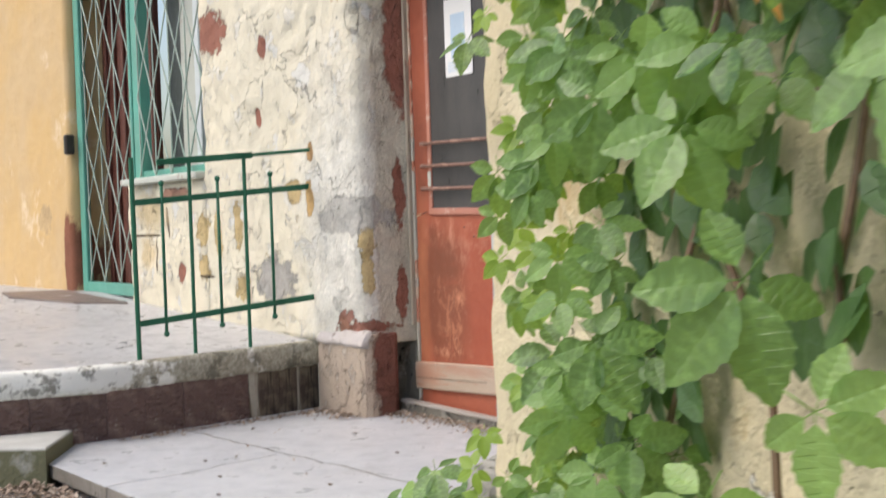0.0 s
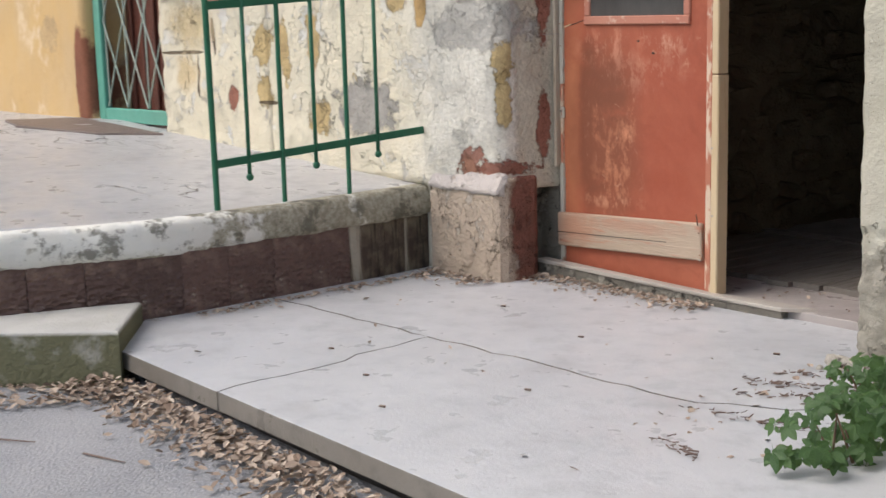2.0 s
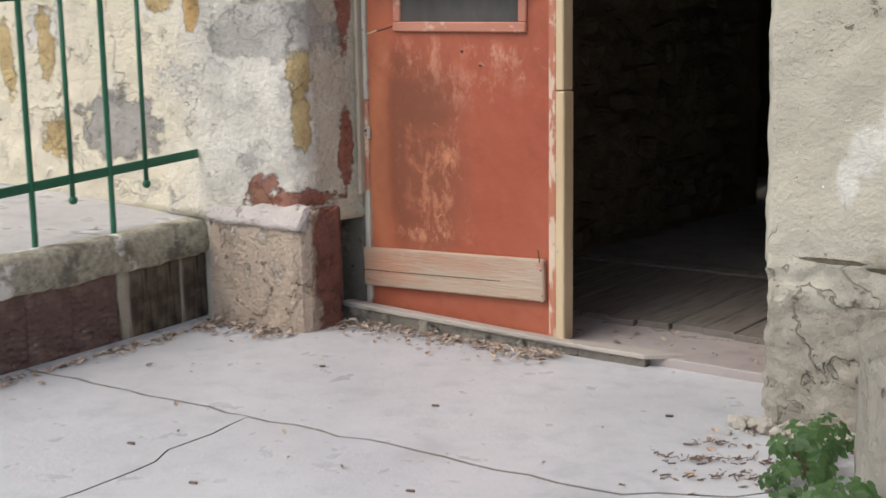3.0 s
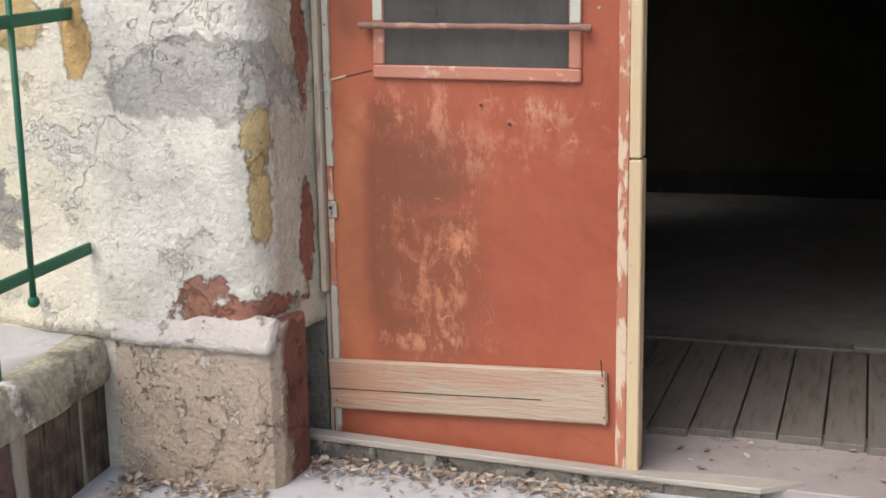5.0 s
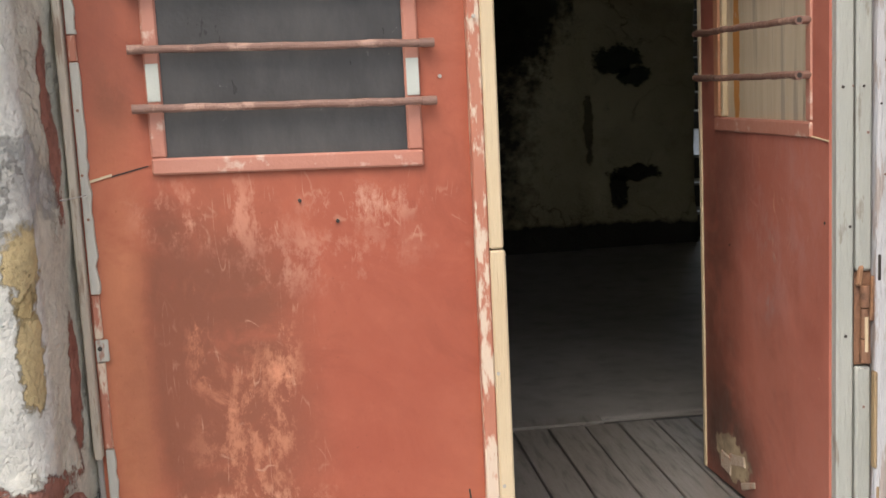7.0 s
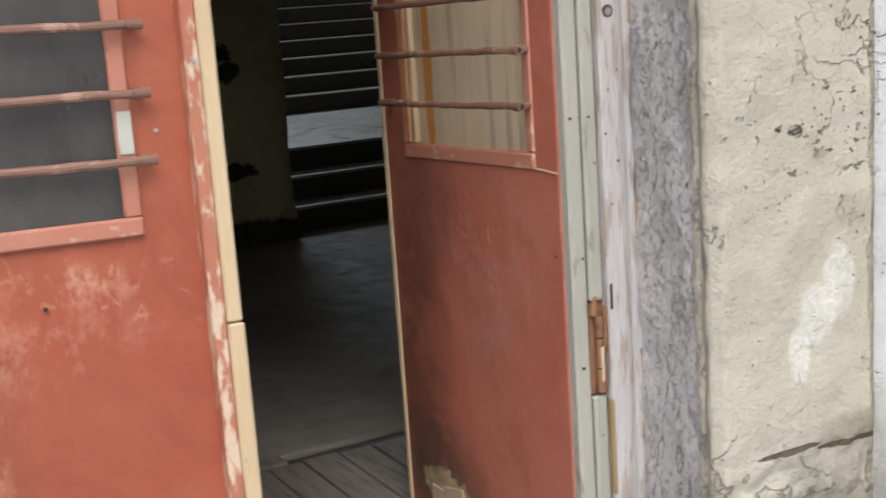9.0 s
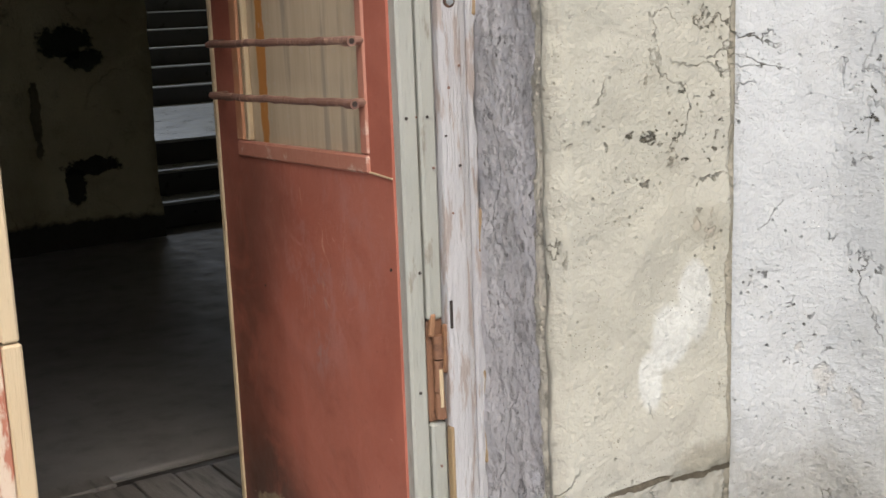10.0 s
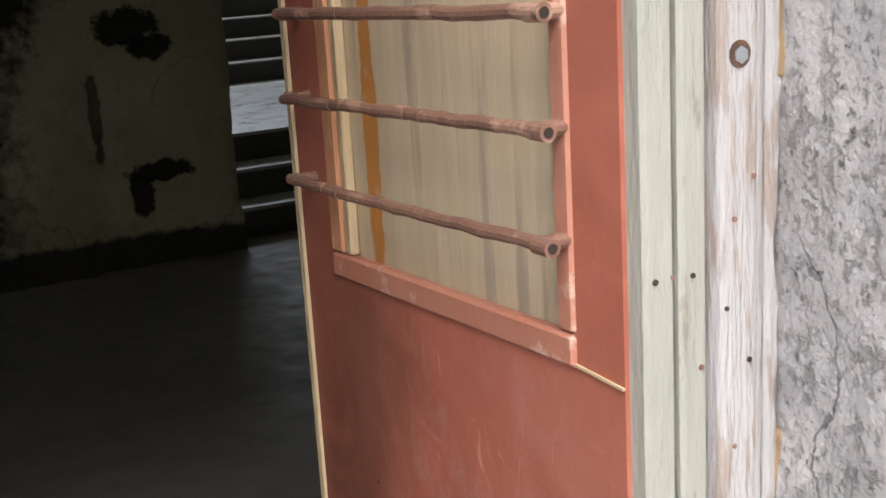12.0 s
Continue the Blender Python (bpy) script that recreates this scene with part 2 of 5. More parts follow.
M_LIME = plaster("white_limewash", (0.36, 0.35, 0.31), (0.28, 0.27, 0.235), (0.20, 0.185, 0.155), (), ((5, 0.58, 0.64, (0.34, 0.32, 0.28)), (13, 0.60, 0.66, (0.15, 0.14, 0.11))), 1.4)


def concrete(name, a, b, speck, rough=0.75, low=0.1):
    k = Mat(name, rough, spec=0.35)
    big, mid, fine = k.noise(1.3, 5), k.noise(9, 8, 0.6), k.noise(120, 4, 0.7)
    c = k.mix(k.step(big, 0.35, 0.65), a, b)
    c = k.mix(k.math("MULTIPLY", k.step(mid, 0.55, 0.72), 0.45), c, tuple(x * 0.7 for x in a))
    c = k.mix(k.math("MULTIPLY", k.step(fine, 0.6, 0.75), 0.4), c, speck)
    blot = k.math("MULTIPLY", k.step(k.noise(3.4, 7, 0.6), 0.56, 0.68), 0.35)
    c = k.mix(blot, c, tuple(x * 0.62 for x in a))
    h = k.math("ADD", k.math("MULTIPLY", mid, 0.6), k.math("MULTIPLY", fine, 0.2))
    if name == "terrace_concrete":
        lines = k.math("ABSOLUTE", k.math("SUBTRACT", k.noise(2.2, 6, 0.5, k.stretch((0.5, 1.6, 1)), 0.5), 0.5))
        crack = k.math("MULTIPLY", k.step(lines, 0.008, 0.003), k.step(k.noise(1.3, 2), 0.5, 0.58))
        c = k.mix(crack, c, (0.07, 0.06, 0.055))
        h = k.math("SUBTRACT", h, crack)
    k.bump(h, 0.006)
    return k.done(c, k.step(mid, low, low + 1.0))


M_SLAB = concrete("slab_concrete", (0.415, 0.425, 0.445), (0.48, 0.492, 0.515), (0.25, 0.235, 0.22))
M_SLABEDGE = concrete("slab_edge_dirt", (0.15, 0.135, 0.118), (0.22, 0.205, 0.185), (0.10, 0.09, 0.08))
M_TERRACE = concrete("terrace_concrete", (0.40, 0.395, 0.40), (0.47, 0.468, 0.475), (0.24, 0.225, 0.21))


def mossy():
    k = Mat("mossy_concrete", 0.9, spec=0.15)
    n, f = k.noise(7, 7, 0.6), k.noise(60, 5)
    moss = k.math("MULTIPLY", k.step(k.axis(2), 0.046, 0.034), k.step(n, 0.18, 0.42))
    c = k.mix(k.step(n, 0.35, 0.65), (0.47, 0.47, 0.45), (0.41, 0.405, 0.38))
    c = k.mix(k.math("MULTIPLY", moss, 0.92), c, k.mix(f, (0.085, 0.090, 0.045), (0.155, 0.150, 0.080)))
    k.bump(k.math("ADD", n, f), 0.008)
    return k.done(c)


M_STEP = mossy()
M_INFLOOR = concrete("hall_floor", (0.185, 0.175, 0.165), (0.235, 0.222, 0.21), (0.08, 0.075, 0.07), 0.8, -0.35)
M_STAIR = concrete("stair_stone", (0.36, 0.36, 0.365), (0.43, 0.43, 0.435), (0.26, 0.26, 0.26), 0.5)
# Risers are coloured near black, putting their shade into the material.
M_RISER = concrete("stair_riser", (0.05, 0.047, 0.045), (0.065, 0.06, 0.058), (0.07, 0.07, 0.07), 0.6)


def asphalt():
    k = Mat("asphalt", 0.85, spec=0.3)
    v = k.voronoi(95)
    fine, big = k.noise(160, 3, 0.7), k.noise(0.9, 6)
    c = k.mix(k.step(v, 0.1, 0.6), (0.31, 0.315, 0.33), (0.215, 0.22, 0.235))
    c = k.mix(k.math("MULTIPLY", k.step(big, 0.4, 0.65), 0.6), c, (0.40, 0.40, 0.41))
    c = k.mix(k.step(fine, 0.68, 0.75), c, (0.35, 0.33, 0.31))
    k.bump(k.math("ADD", v, fine), 0.003)
    return k.done(c)


M_ASPHALT = asphalt()


def lip_paint():
    k = Mat("worn_white_lip", 0.85, spec=0.2)
    n, f = k.noise(6, 8, 0.65), k.noise(45, 6, 0.7)
    worn = k.step(k.math("ADD", n, k.math("MULTIPLY", k.step(k.axis(1), -1.9, -0.9), 0.26)), 0.62, 0.68)
    c = k.mix(worn, (0.76, 0.755, 0.71), k.mix(k.step(f, 0.4, 0.6), (0.27, 0.25, 0.19), (0.43, 0.405, 0.33)))
    c = k.mix(k.math("MULTIPLY", k.step(k.noise(9, 9, 0.7, k.stretch((1, 1, 1.2))), 0.53, 0.60), 0.75), c, (0.10, 0.092, 0.07))
    k.bump(k.math("ADD", n, k.math("MULTIPLY", f, 0.4)), 0.015)
    return k.done(c)


M_LIP = lip_paint()


def brown_tile():
    k = Mat("brown_tile", 0.55, spec=0.35)
    n, f = k.noise(12, 7, 0.65), k.noise(60, 5)
    v = k.voronoi(34, k.stretch((1, 1, 1.7)))
    c = k.mix(k.random(), (0.105, 0.064, 0.055), (0.145, 0.088, 0.074))
    c = k.mix(k.step(n, 0.50, 0.72), c, (0.25, 0.175, 0.145))
    c = k.mix(k.math("MULTIPLY", k.step(k.noise(5, 7, 0.7, k.stretch((1, 1, 0.12)), 1.0), 0.58, 0.64), 0.75), c, (0.44, 0.40, 0.35))
    c = k.mix(k.math("MULTIPLY", k.step(k.noise(30, 6, 0.7), 0.62, 0.68), 0.7), c, (0.45, 0.40, 0.34))
    k.bump(k.math("ADD", k.math("MULTIPLY", v, 1.2), k.math("ADD", n, f)), 0.010)
    return k.done(c, k.step(n, 0.0, 1.0))


M_TILE = brown_tile()


def streaked_riser():
    """Riser render near the pier: dark, with pale lime runs down it."""
    k = Mat("streaked_riser", 0.85, spec=0.2)
    n, f = k.noise(12, 7, 0.65), k.noise(60, 5)
    run = k.noise(11, 7, 0.7, k.stretch((1.0, 1.0, 0.10)), 0.6)
    c = k.mix(k.step(n, 0.4, 0.62), (0.075, 0.055, 0.045), (0.17, 0.14, 0.10))
    c = k.mix(k.math("MULTIPLY", k.step(run, 0.53, 0.60), 0.8), c, (0.46, 0.43, 0.36))
    c = k.mix(k.math("MULTIPLY", k.step(run, 0.45, 0.38), 0.8), c, (0.03, 0.024, 0.02))
    k.bump(k.math("ADD", n, f), 0.010)
    return k.done(c)


M_RUNS = streaked_riser()


M_MORTAR = plaster("old_mortar", (0.20, 0.175, 0.13), (0.15, 0.13, 0.095), (0.11, 0.09, 0.065), (), ((9, 0.58, 0.64, (0.36, 0.33, 0.26)), (22, 0.62, 0.67, (0.07, 0.06, 0.045))), 1.6, 0.2)


def paint(name, a, b, under, rough=0.45, wear=0.64, streak=(1, 1, 1), patches=(), bump=0.004):
    """Old paint: two tones, scuffs that show the coat below."""
    k = Mat(name, rough, spec=0.4)
    v = k.stretch(streak)
    big, mid, fine = k.noise(2.2, 4), k.noise(14, 8, 0.65, v), k.noise(70, 5, 0.6, v)
    c = k.mix(k.step(big, 0.35, 0.65), a, b)
    c = k.mix(k.math("MULTIPLY", k.step(mid, wear, wear + 0.06), 0.85), c, under)
    c = k.mix(k.math("MULTIPLY", k.step(fine, 0.64, 0.75), 0.4), c, tuple(x * 0.5 for x in a))
    for centre, radii, colour, amount in patches:
        f = k.math("MULTIPLY", k.blob(centre, radii, 0.55, 14, 0.5), amount)
        c = k.mix(f, c, colour)
    k.bump(k.math("ADD", k.math("MULTIPLY", mid, 0.6), k.math("MULTIPLY", fine, 0.4)), bump)
    return k.done(c, k.step(mid, -0.2, 1.3))


def door_red(name, base, second, smudges, rubs, bare=(), worn=()):
    """Brick-red door paint: greasy smudges, pale strokes where it is rubbed, thin scratches."""
    k = Mat(name, 0.5, spec=0.3)
    big, mid = k.noise(2.0, 5), k.noise(11, 8, 0.62)
    strokes = k.noise(7, 10, 0.78, k.stretch((1.7, 1.7, 0.9)), 0.1)
    swirl = k.noise(5, 9, 0.72, None, 0.7)
    grit = k.noise(130, 3)
    c = k.mix(k.step(big, 0.35, 0.62), base, second)
    c = k.mix(k.math("MULTIPLY", k.step(mid, 0.50, 0.74), 0.35), c, tuple(x * 1.3 for x in second))
    turn = k.n.new("ShaderNodeMapping")
    turn.inputs["Rotation"].default_value = (radians(40), radians(40), 0)
    k.l.new(k.co, turn.inputs["Vector"])
    pull = k.n.new("ShaderNodeMapping")
    pull.inputs["Scale"].default_value = (2.6, 2.6, 0.7)
    k.l.new(turn.outputs[0], pull.inputs["Vector"])
    wipe = k.noise(2.6, 9, 0.66, pull.outputs[0], 0.9)
    c = k.mix(k.math("MULTIPLY", k.step(wipe, 0.52, 0.64), 0.28), c, tuple(x * 1.25 for x in second))
    c = k.mix(k.math("MULTIPLY", k.step(wipe, 0.47, 0.34), 0.4), c, tuple(x * 0.68 for x in base))
    for centre, radii, tone, amount, *soft in smudges:
        f = k.blob(centre, radii, 0.30, 4, soft[0] if soft else 0.45)
        c = k.mix(k.math("MULTIPLY", f, k.math("MULTIPLY", k.step(swirl, 0.22, 0.50), amount)), c, tone)
    for centre, radii, tone, amount in rubs:
        f = k.blob(centre, radii, 0.5, 5, 0.5)
        c = k.mix(k.math("MULTIPLY", k.math("MULTIPLY", f, k.step(strokes, 0.50, 0.59)), amount), c, tone)
        c = k.mix(k.math("MULTIPLY", k.math("MULTIPLY", f, k.step(swirl, 0.60, 0.66)), amount), c, tuple(min(1, x * 1.2) for x in tone))
    for centre, radii, amount in worn:
        f = k.blob(centre, radii, 0.5, 5, 0.5)
        for scale, vec in ((3.2, pull.outputs[0]), (9.0, k.stretch((2.4, 2.4, 0.35)))):
            line = k.math("ABSOLUTE", k.math("SUBTRACT", k.noise(scale, 2, 0.5, vec, 0.05), 0.5))
            g = k.math("MULTIPLY", k.math("MULTIPLY", k.step(line, 0.010, 0.003), k.step(k.noise(15, 5, 0.6), 0.52, 0.62)), k.math("MULTIPLY", f, amount))
            c = k.mix(g, c, (0.60, 0.36, 0.25))
    for centre, radii in bare:
        c = k.mix(k.blob(centre, radii, 0.55, 16, 0.06), c, k.mix(k.step(mid, 0.4, 0.62), (0.42, 0.33, 0.21), (0.16, 0.12, 0.085)))
    c = k.mix(k.math("MULTIPLY", k.step(k.noise(22, 6, 0.7), 0.70, 0.735), 0.8), c, (0.56, 0.35, 0.27))
    c = k.mix(k.math("MULTIPLY", k.step(grit, 0.67, 0.74), 0.5), c, tuple(x * 0.5 for x in base))
    k.bump(k.math("ADD", mid, k.math("MULTIPLY", strokes, 0.5)), 0.003)
    return k.done(c, k.step(mid, -0.1, 1.2))


DARK_RUB = (0.19, 0.068, 0.040)
M_RED = door_red("door_red", (0.315, 0.082, 0.047), (0.365, 0.112, 0.064),
                 (((0.095, 0.0, 0.62), (0.060, 0.3, 0.44), (0.44, 0.165, 0.085), 0.9), ((0.195, 0.0, 0.60), (0.055, 0.3, 0.33), DARK_RUB, 0.95, 0.25), ((0.29, 0.0, 0.58), (0.18, 0.3, 0.34), (0.215, 0.075, 0.043), 0.95, 0.3), ((0.29, 0.0, 0.74), (0.11, 0.3, 0.14), DARK_RUB, 0.7),
                  ((0.37, 0.0, 0.42), (0.12, 0.3, 0.13), (0.22, 0.078, 0.045), 0.7), ((0.62, 0.0, 0.50), (0.18, 0.3, 0.30), (0.29, 0.072, 0.042), 0.5), ((0.10, 0.0, 1.35), (0.11, 0.3, 0.22), (0.20, 0.07, 0.045), 0.6),
                  ((0.11, 0.0, 1.17), (0.035, 0.3, 0.05), DARK_RUB, 0.6)),
                 (((0.34, 0.0, 0.45), (0.10, 0.3, 0.16), (0.48, 0.20, 0.115), 0.75), ((0.42, 0.0, 0.58), (0.028, 0.3, 0.13), (0.50, 0.215, 0.125), 0.85), ((0.24, 0.0, 0.66), (0.025, 0.3, 0.10), (0.46, 0.18, 0.10), 0.7), ((0.28, 0.0, 0.93), (0.11, 0.3, 0.07), (0.52, 0.24, 0.16), 0.8),
                  ((0.60, 0.0, 0.93), (0.10, 0.3, 0.035), (0.52, 0.27, 0.19), 0.8), ((0.50, 0.0, 0.82), (0.16, 0.3, 0.07), (0.47, 0.22, 0.15), 0.6), ((0.26, 0.0, 0.305), (0.20, 0.3, 0.022), (0.50, 0.24, 0.15), 0.85)),
                 (), (((0.34, 0.0, 0.52), (0.16, 0.3, 0.28), 0.4), ((0.50, 0.0, 0.90), (0.28, 0.3, 0.10), 0.35)))
M_RED2 = door_red("door_red_dusty", (0.335, 0.100, 0.066), (0.385, 0.135, 0.094),
                  (((1.6, 0.62, 0.50), (0.3, 0.13, 0.50), (0.14, 0.055, 0.038), 0.85), ((1.6, 0.50, 0.88), (0.3, 0.10, 0.13), (0.17, 0.07, 0.05), 0.6), ((1.6, 0.55, 0.14), (0.3, 0.20, 0.15), (0.08, 0.05, 0.04), 0.85)),
                  (((1.6, 0.26, 0.80), (0.3, 0.22, 0.22), (0.40, 0.185, 0.155), 0.7), ((1.6, 0.28, 0.68), (0.3, 0.030, 0.10), (0.30, 0.21, 0.20), 0.9)),
                  (((1.6, 0.52, 0.12), (0.3, 0.115, 0.060)),), (((1.6, 0.25, 0.85), (0.3, 0.2, 0.15), 0.45),))
M_TRIM = paint("trim_red", (0.40, 0.155, 0.105), (0.46, 0.215, 0.155), (0.56, 0.40, 0.32), 0.6, 0.57)
M_TRIMORANGE = paint("trim_orange", (0.50, 0.235, 0.125), (0.54, 0.28, 0.16), (0.64, 0.48, 0.34), 0.6, 0.58, (2, 2, 0.6))
M_WOOD = paint("bare_wood", (0.52, 0.40, 0.25), (0.58, 0.47, 0.31), (0.40, 0.27, 0.15), 0.7, 0.62, (3, 3, 0.25))
M_OLDBOARD = paint("weathered_board", (0.40, 0.315, 0.24), (0.435, 0.345, 0.265), (0.45, 0.22, 0.15), 0.8, 0.57, (0.3, 3, 3), (((0.13, 0.0, 0.18), (0.12, 0.3, 0.06), (0.45, 0.205, 0.125), 0.65), ((0.45, 0.0, 0.22), (0.22, 0.3, 0.025), (0.43, 0.22, 0.15), 0.5)), bump=0.008)
M_SILLWOOD = paint("grey_wood", (0.42, 0.39, 0.35), (0.36, 0.33, 0.295), (0.22, 0.18, 0.15), 0.8, 0.6, (0.3, 3, 3))
M_STRIP = paint("flaking_edge", (0.37, 0.135, 0.085), (0.43, 0.18, 0.115), (0.62, 0.52, 0.40), 0.7, 0.50, (2, 2, 0.6))
M_GREENGREY = paint("pale_green_wood", (0.33, 0.34, 0.30), (0.385, 0.39, 0.35), (0.24, 0.22, 0.18), 0.65, 0.60, (2, 2, 0.5), bump=0.007)
M_WHITEWOOD = paint("peeling_white_wood", (0.59, 0.595, 0.61), (0.53, 0.52, 0.525), (0.40, 0.33, 0.29), 0.75, 0.51, (3, 3, 0.45), bump=0.014)
M_GREEN = paint("green_iron", (0.012, 0.105, 0.055), (0.018, 0.13, 0.07), (0.03, 0.06, 0.04), 0.35, 0.68)
M_TEAL = paint("teal_frame", (0.10, 0.36, 0.28), (0.12, 0.32, 0.25), (0.30, 0.30, 0.24), 0.5, 0.66)
M_GRILLE = paint("grille_iron", (0.42, 0.48, 0.42), (0.30, 0.40, 0.34), (0.2, 0.15, 0.1), 0.5, 0.62)
M_RUST = paint("rusty_bar", (0.16, 0.088, 0.065), (0.23, 0.13, 0.098), (0.40, 0.25, 0.19), 0.85, 0.55, bump=0.008)
M_CHIPPED = paint("chipped_pale_wood", (0.47, 0.45, 0.39), (0.40, 0.38, 0.33), (0.30, 0.15, 0.10), 0.75, 0.60, (2, 2, 0.6), bump=0.008)
M_BROWNWOOD = paint("weathered_brown_wood", (0.42, 0.355, 0.275), (0.46, 0.41, 0.33), (0.24, 0.17, 0.12), 0.85, 0.57, (3, 3, 0.3), bump=0.008)
M_ORANGEWOOD = paint("split_orange_wood", (0.34, 0.175, 0.09), (0.27, 0.15, 0.085), (0.15, 0.08, 0.05), 0.85, 0.56, (3, 3, 0.5), bump=0.01)
M_RUSTHOLE = paint("rusty_hole", (0.085, 0.05, 0.035), (0.06, 0.04, 0.03), (0.16, 0.09, 0.06), 0.9, 0.55)
M_ROT = paint("rotten_wood", (0.38, 0.28, 0.155), (0.30, 0.20, 0.11), (0.14, 0.09, 0.055), 0.9, 0.55, (3, 3, 0.5), bump=0.01)
M_BOLT = paint("bolt_steel", (0.30, 0.34, 0.36), (0.24, 0.27, 0.29), (0.16, 0.10, 0.07), 0.45, 0.60)
M_RUSTDARK = paint("rusted_hinge", (0.19, 0.095, 0.055), (0.25, 0.13, 0.075), (0.10, 0.05, 0.03), 0.9, 0.55, bump=0.01)
M_BROWNDOOR = paint("brown_door", (0.10, 0.032, 0.022), (0.13, 0.045, 0.03), (0.05, 0.02, 0.015), 0.5, 0.64, (4, 4, 0.3))
M_SILL = paint("sill_paint", (0.50, 0.52, 0.46), (0.46, 0.48, 0.43), (0.36, 0.30, 0.25), 0.7, 0.58)
M_MAT = paint("door_mat", (0.20, 0.155, 0.135), (0.17, 0.13, 0.115), (0.25, 0.2, 0.18), 0.95, 0.6, (8, 8, 8))
M_PAPER = paint("paper", (0.78, 0.77, 0.75), (0.74, 0.74, 0.73), (0.6, 0.66, 0.72), 0.8, 0.66)
M_BLUEINK = paint("blue_print", (0.42, 0.55, 0.68), (0.5, 0.6, 0.7), (0.7, 0.72, 0.74), 0.8, 0.6)
M_PALEBOARD = paint("pale_panel", (0.62, 0.66, 0.66), (0.58, 0.62, 0.63), (0.4, 0.4, 0.38), 0.6, 0.66)
# Near black: paints shade into gaps and holes; also dark nails and lock.
M_DARK = paint("dark_gap", (0.03, 0.025, 0.02), (0.04, 0.03, 0.025), (0.08, 0.06, 0.05), 0.9, 0.6)
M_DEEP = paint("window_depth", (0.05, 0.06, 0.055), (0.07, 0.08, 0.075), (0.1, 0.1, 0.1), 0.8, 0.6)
M_PLANK = paint("hall_plank", (0.15, 0.135, 0.12), (0.18, 0.165, 0.15), (0.11, 0.10, 0.09), 0.85, 0.55, (3, 0.35, 3), bump=0.006)
M_THRESH = concrete("threshold", (0.30, 0.27, 0.26), (0.36, 0.33, 0.32), (0.18, 0.15, 0.14))
M_STONE = plaster("rubble_stone", (0.17, 0.14, 0.095), (0.125, 0.10, 0.07), (0.07, 0.055, 0.04), (), (), 1.5)
# For the unseen ceilings, kept dark to cut the light they bounce.
M_CEIL = plaster("sooty_ceiling", (0.16, 0.15, 0.13), (0.12, 0.11, 0.10), (0.07, 0.065, 0.06))


def plywood():
    k = Mat("plywood", 0.7, spec=0.25)
    g = k.noise(6, 7, 0.6, k.stretch((6, 6, 0.5)))
    c = k.mix(k.step(g, 0.35, 0.65), (0.58, 0.48, 0.345), (0.50, 0.405, 0.28))
    c = k.mix(k.math("MULTIPLY", k.step(k.noise(4, 5, 0.6, k.stretch((5, 5, 0.4))), 0.56, 0.66), 0.65), c, (0.30, 0.25, 0.20))
    c = k.mix(k.blob((1.6, 0.50, 1.25), (0.2, 0.018, 0.30), 0.5), c, (0.50, 0.22, 0.06))
    c = k.mix(k.math("MULTIPLY", k.step(k.noise(40, 4), 0.6, 0.7), 0.3), c, (0.55, 0.5, 0.42))
    k.bump(g, 0.003)
    return k.done(c)


M_PLY = plywood()


def dusty_glass():
    k = Mat("dusty_glass", 0.25, spec=0.5)
    d = k.noise(9, 7, 0.65, k.stretch((1.2, 1.2, 0.4)))
    s = k.noise(50, 4, 0.7)
    k.bump(s, 0.001)
    c = k.mix(k.step(d, 0.4, 0.7), (0.042, 0.040, 0.040), (0.080, 0.075, 0.070))
    c = k.mix(k.math("MULTIPLY", k.step(k.noise(16, 6, 0.7, None, 1.5), 0.68, 0.72), 0.6), c, (0.30, 0.29, 0.27))
    return k.done(c, k.step(d, 0.1, 1.0))


M_GLASS = dusty_glass()


def foliage(name, a, b, thin):
    k = Mat(name, 0.32, spec=0.6)
    c = k.mix(k.random(), a, b)
    c = k.mix(k.step(k.noise(55, 5, 0.6), 0.5, 0.7), c, tuple(x * 1.3 for x in b))
    rib = k.n.new("ShaderNodeAttribute")
    rib.attribute_name = "vein"
    vein = k.step(rib.outputs["Fac"], 0.80, 1.0)
    c = k.mix(k.math("MULTIPLY", vein, 0.28), c, tuple(min(1, x * 1.5) for x in b))
    k.bump(k.math("SUBTRACT", k.math("MULTIPLY", k.noise(60, 4, 0.6), 0.5), k.math("MULTIPLY", vein, 0.25)), 0.005)
    t = k.n.new("ShaderNodeBsdfTranslucent")
    k.put(t.inputs["Color"], k.mix(k.random(), thin, tuple(x * 1.3 for x in thin)))
    mixer = k.n.new("ShaderNodeMixShader")
    mixer.inputs[0].default_value = 0.42
    k.l.new(k.b.outputs[0], mixer.inputs[1])
    k.l.new(t.outputs[0], mixer.inputs[2])
    k.l.new(mixer.outputs[0], k.n["Material Output"].inputs["Surface"])
    return k.done(c)


M_LEAF = foliage("creeper_leaf", (0.030, 0.095, 0.032), (0.225, 0.375, 0.120), (0.35, 0.49, 0.072))
# Seedlings' own green; on the creeper's inner leaves it paints in shade.
M_SEED_SHADELEAF = foliage("seedling_leaf", (0.032, 0.085, 0.03), (0.075, 0.15, 0.05), (0.14, 0.25, 0.06))
M_LEAFY = foliage("young_leaf", (0.15, 0.27, 0.035), (0.22, 0.34, 0.05), (0.40, 0.55, 0.07))
M_LEAFO = foliage("turned_leaf", (0.55, 0.25, 0.03), (0.6, 0.3, 0.05), (0.6, 0.3, 0.05))
M_STEM = paint("vine_stem", (0.16, 0.10, 0.06), (0.20, 0.13, 0.08), (0.10, 0.06, 0.04), 0.8, 0.6)


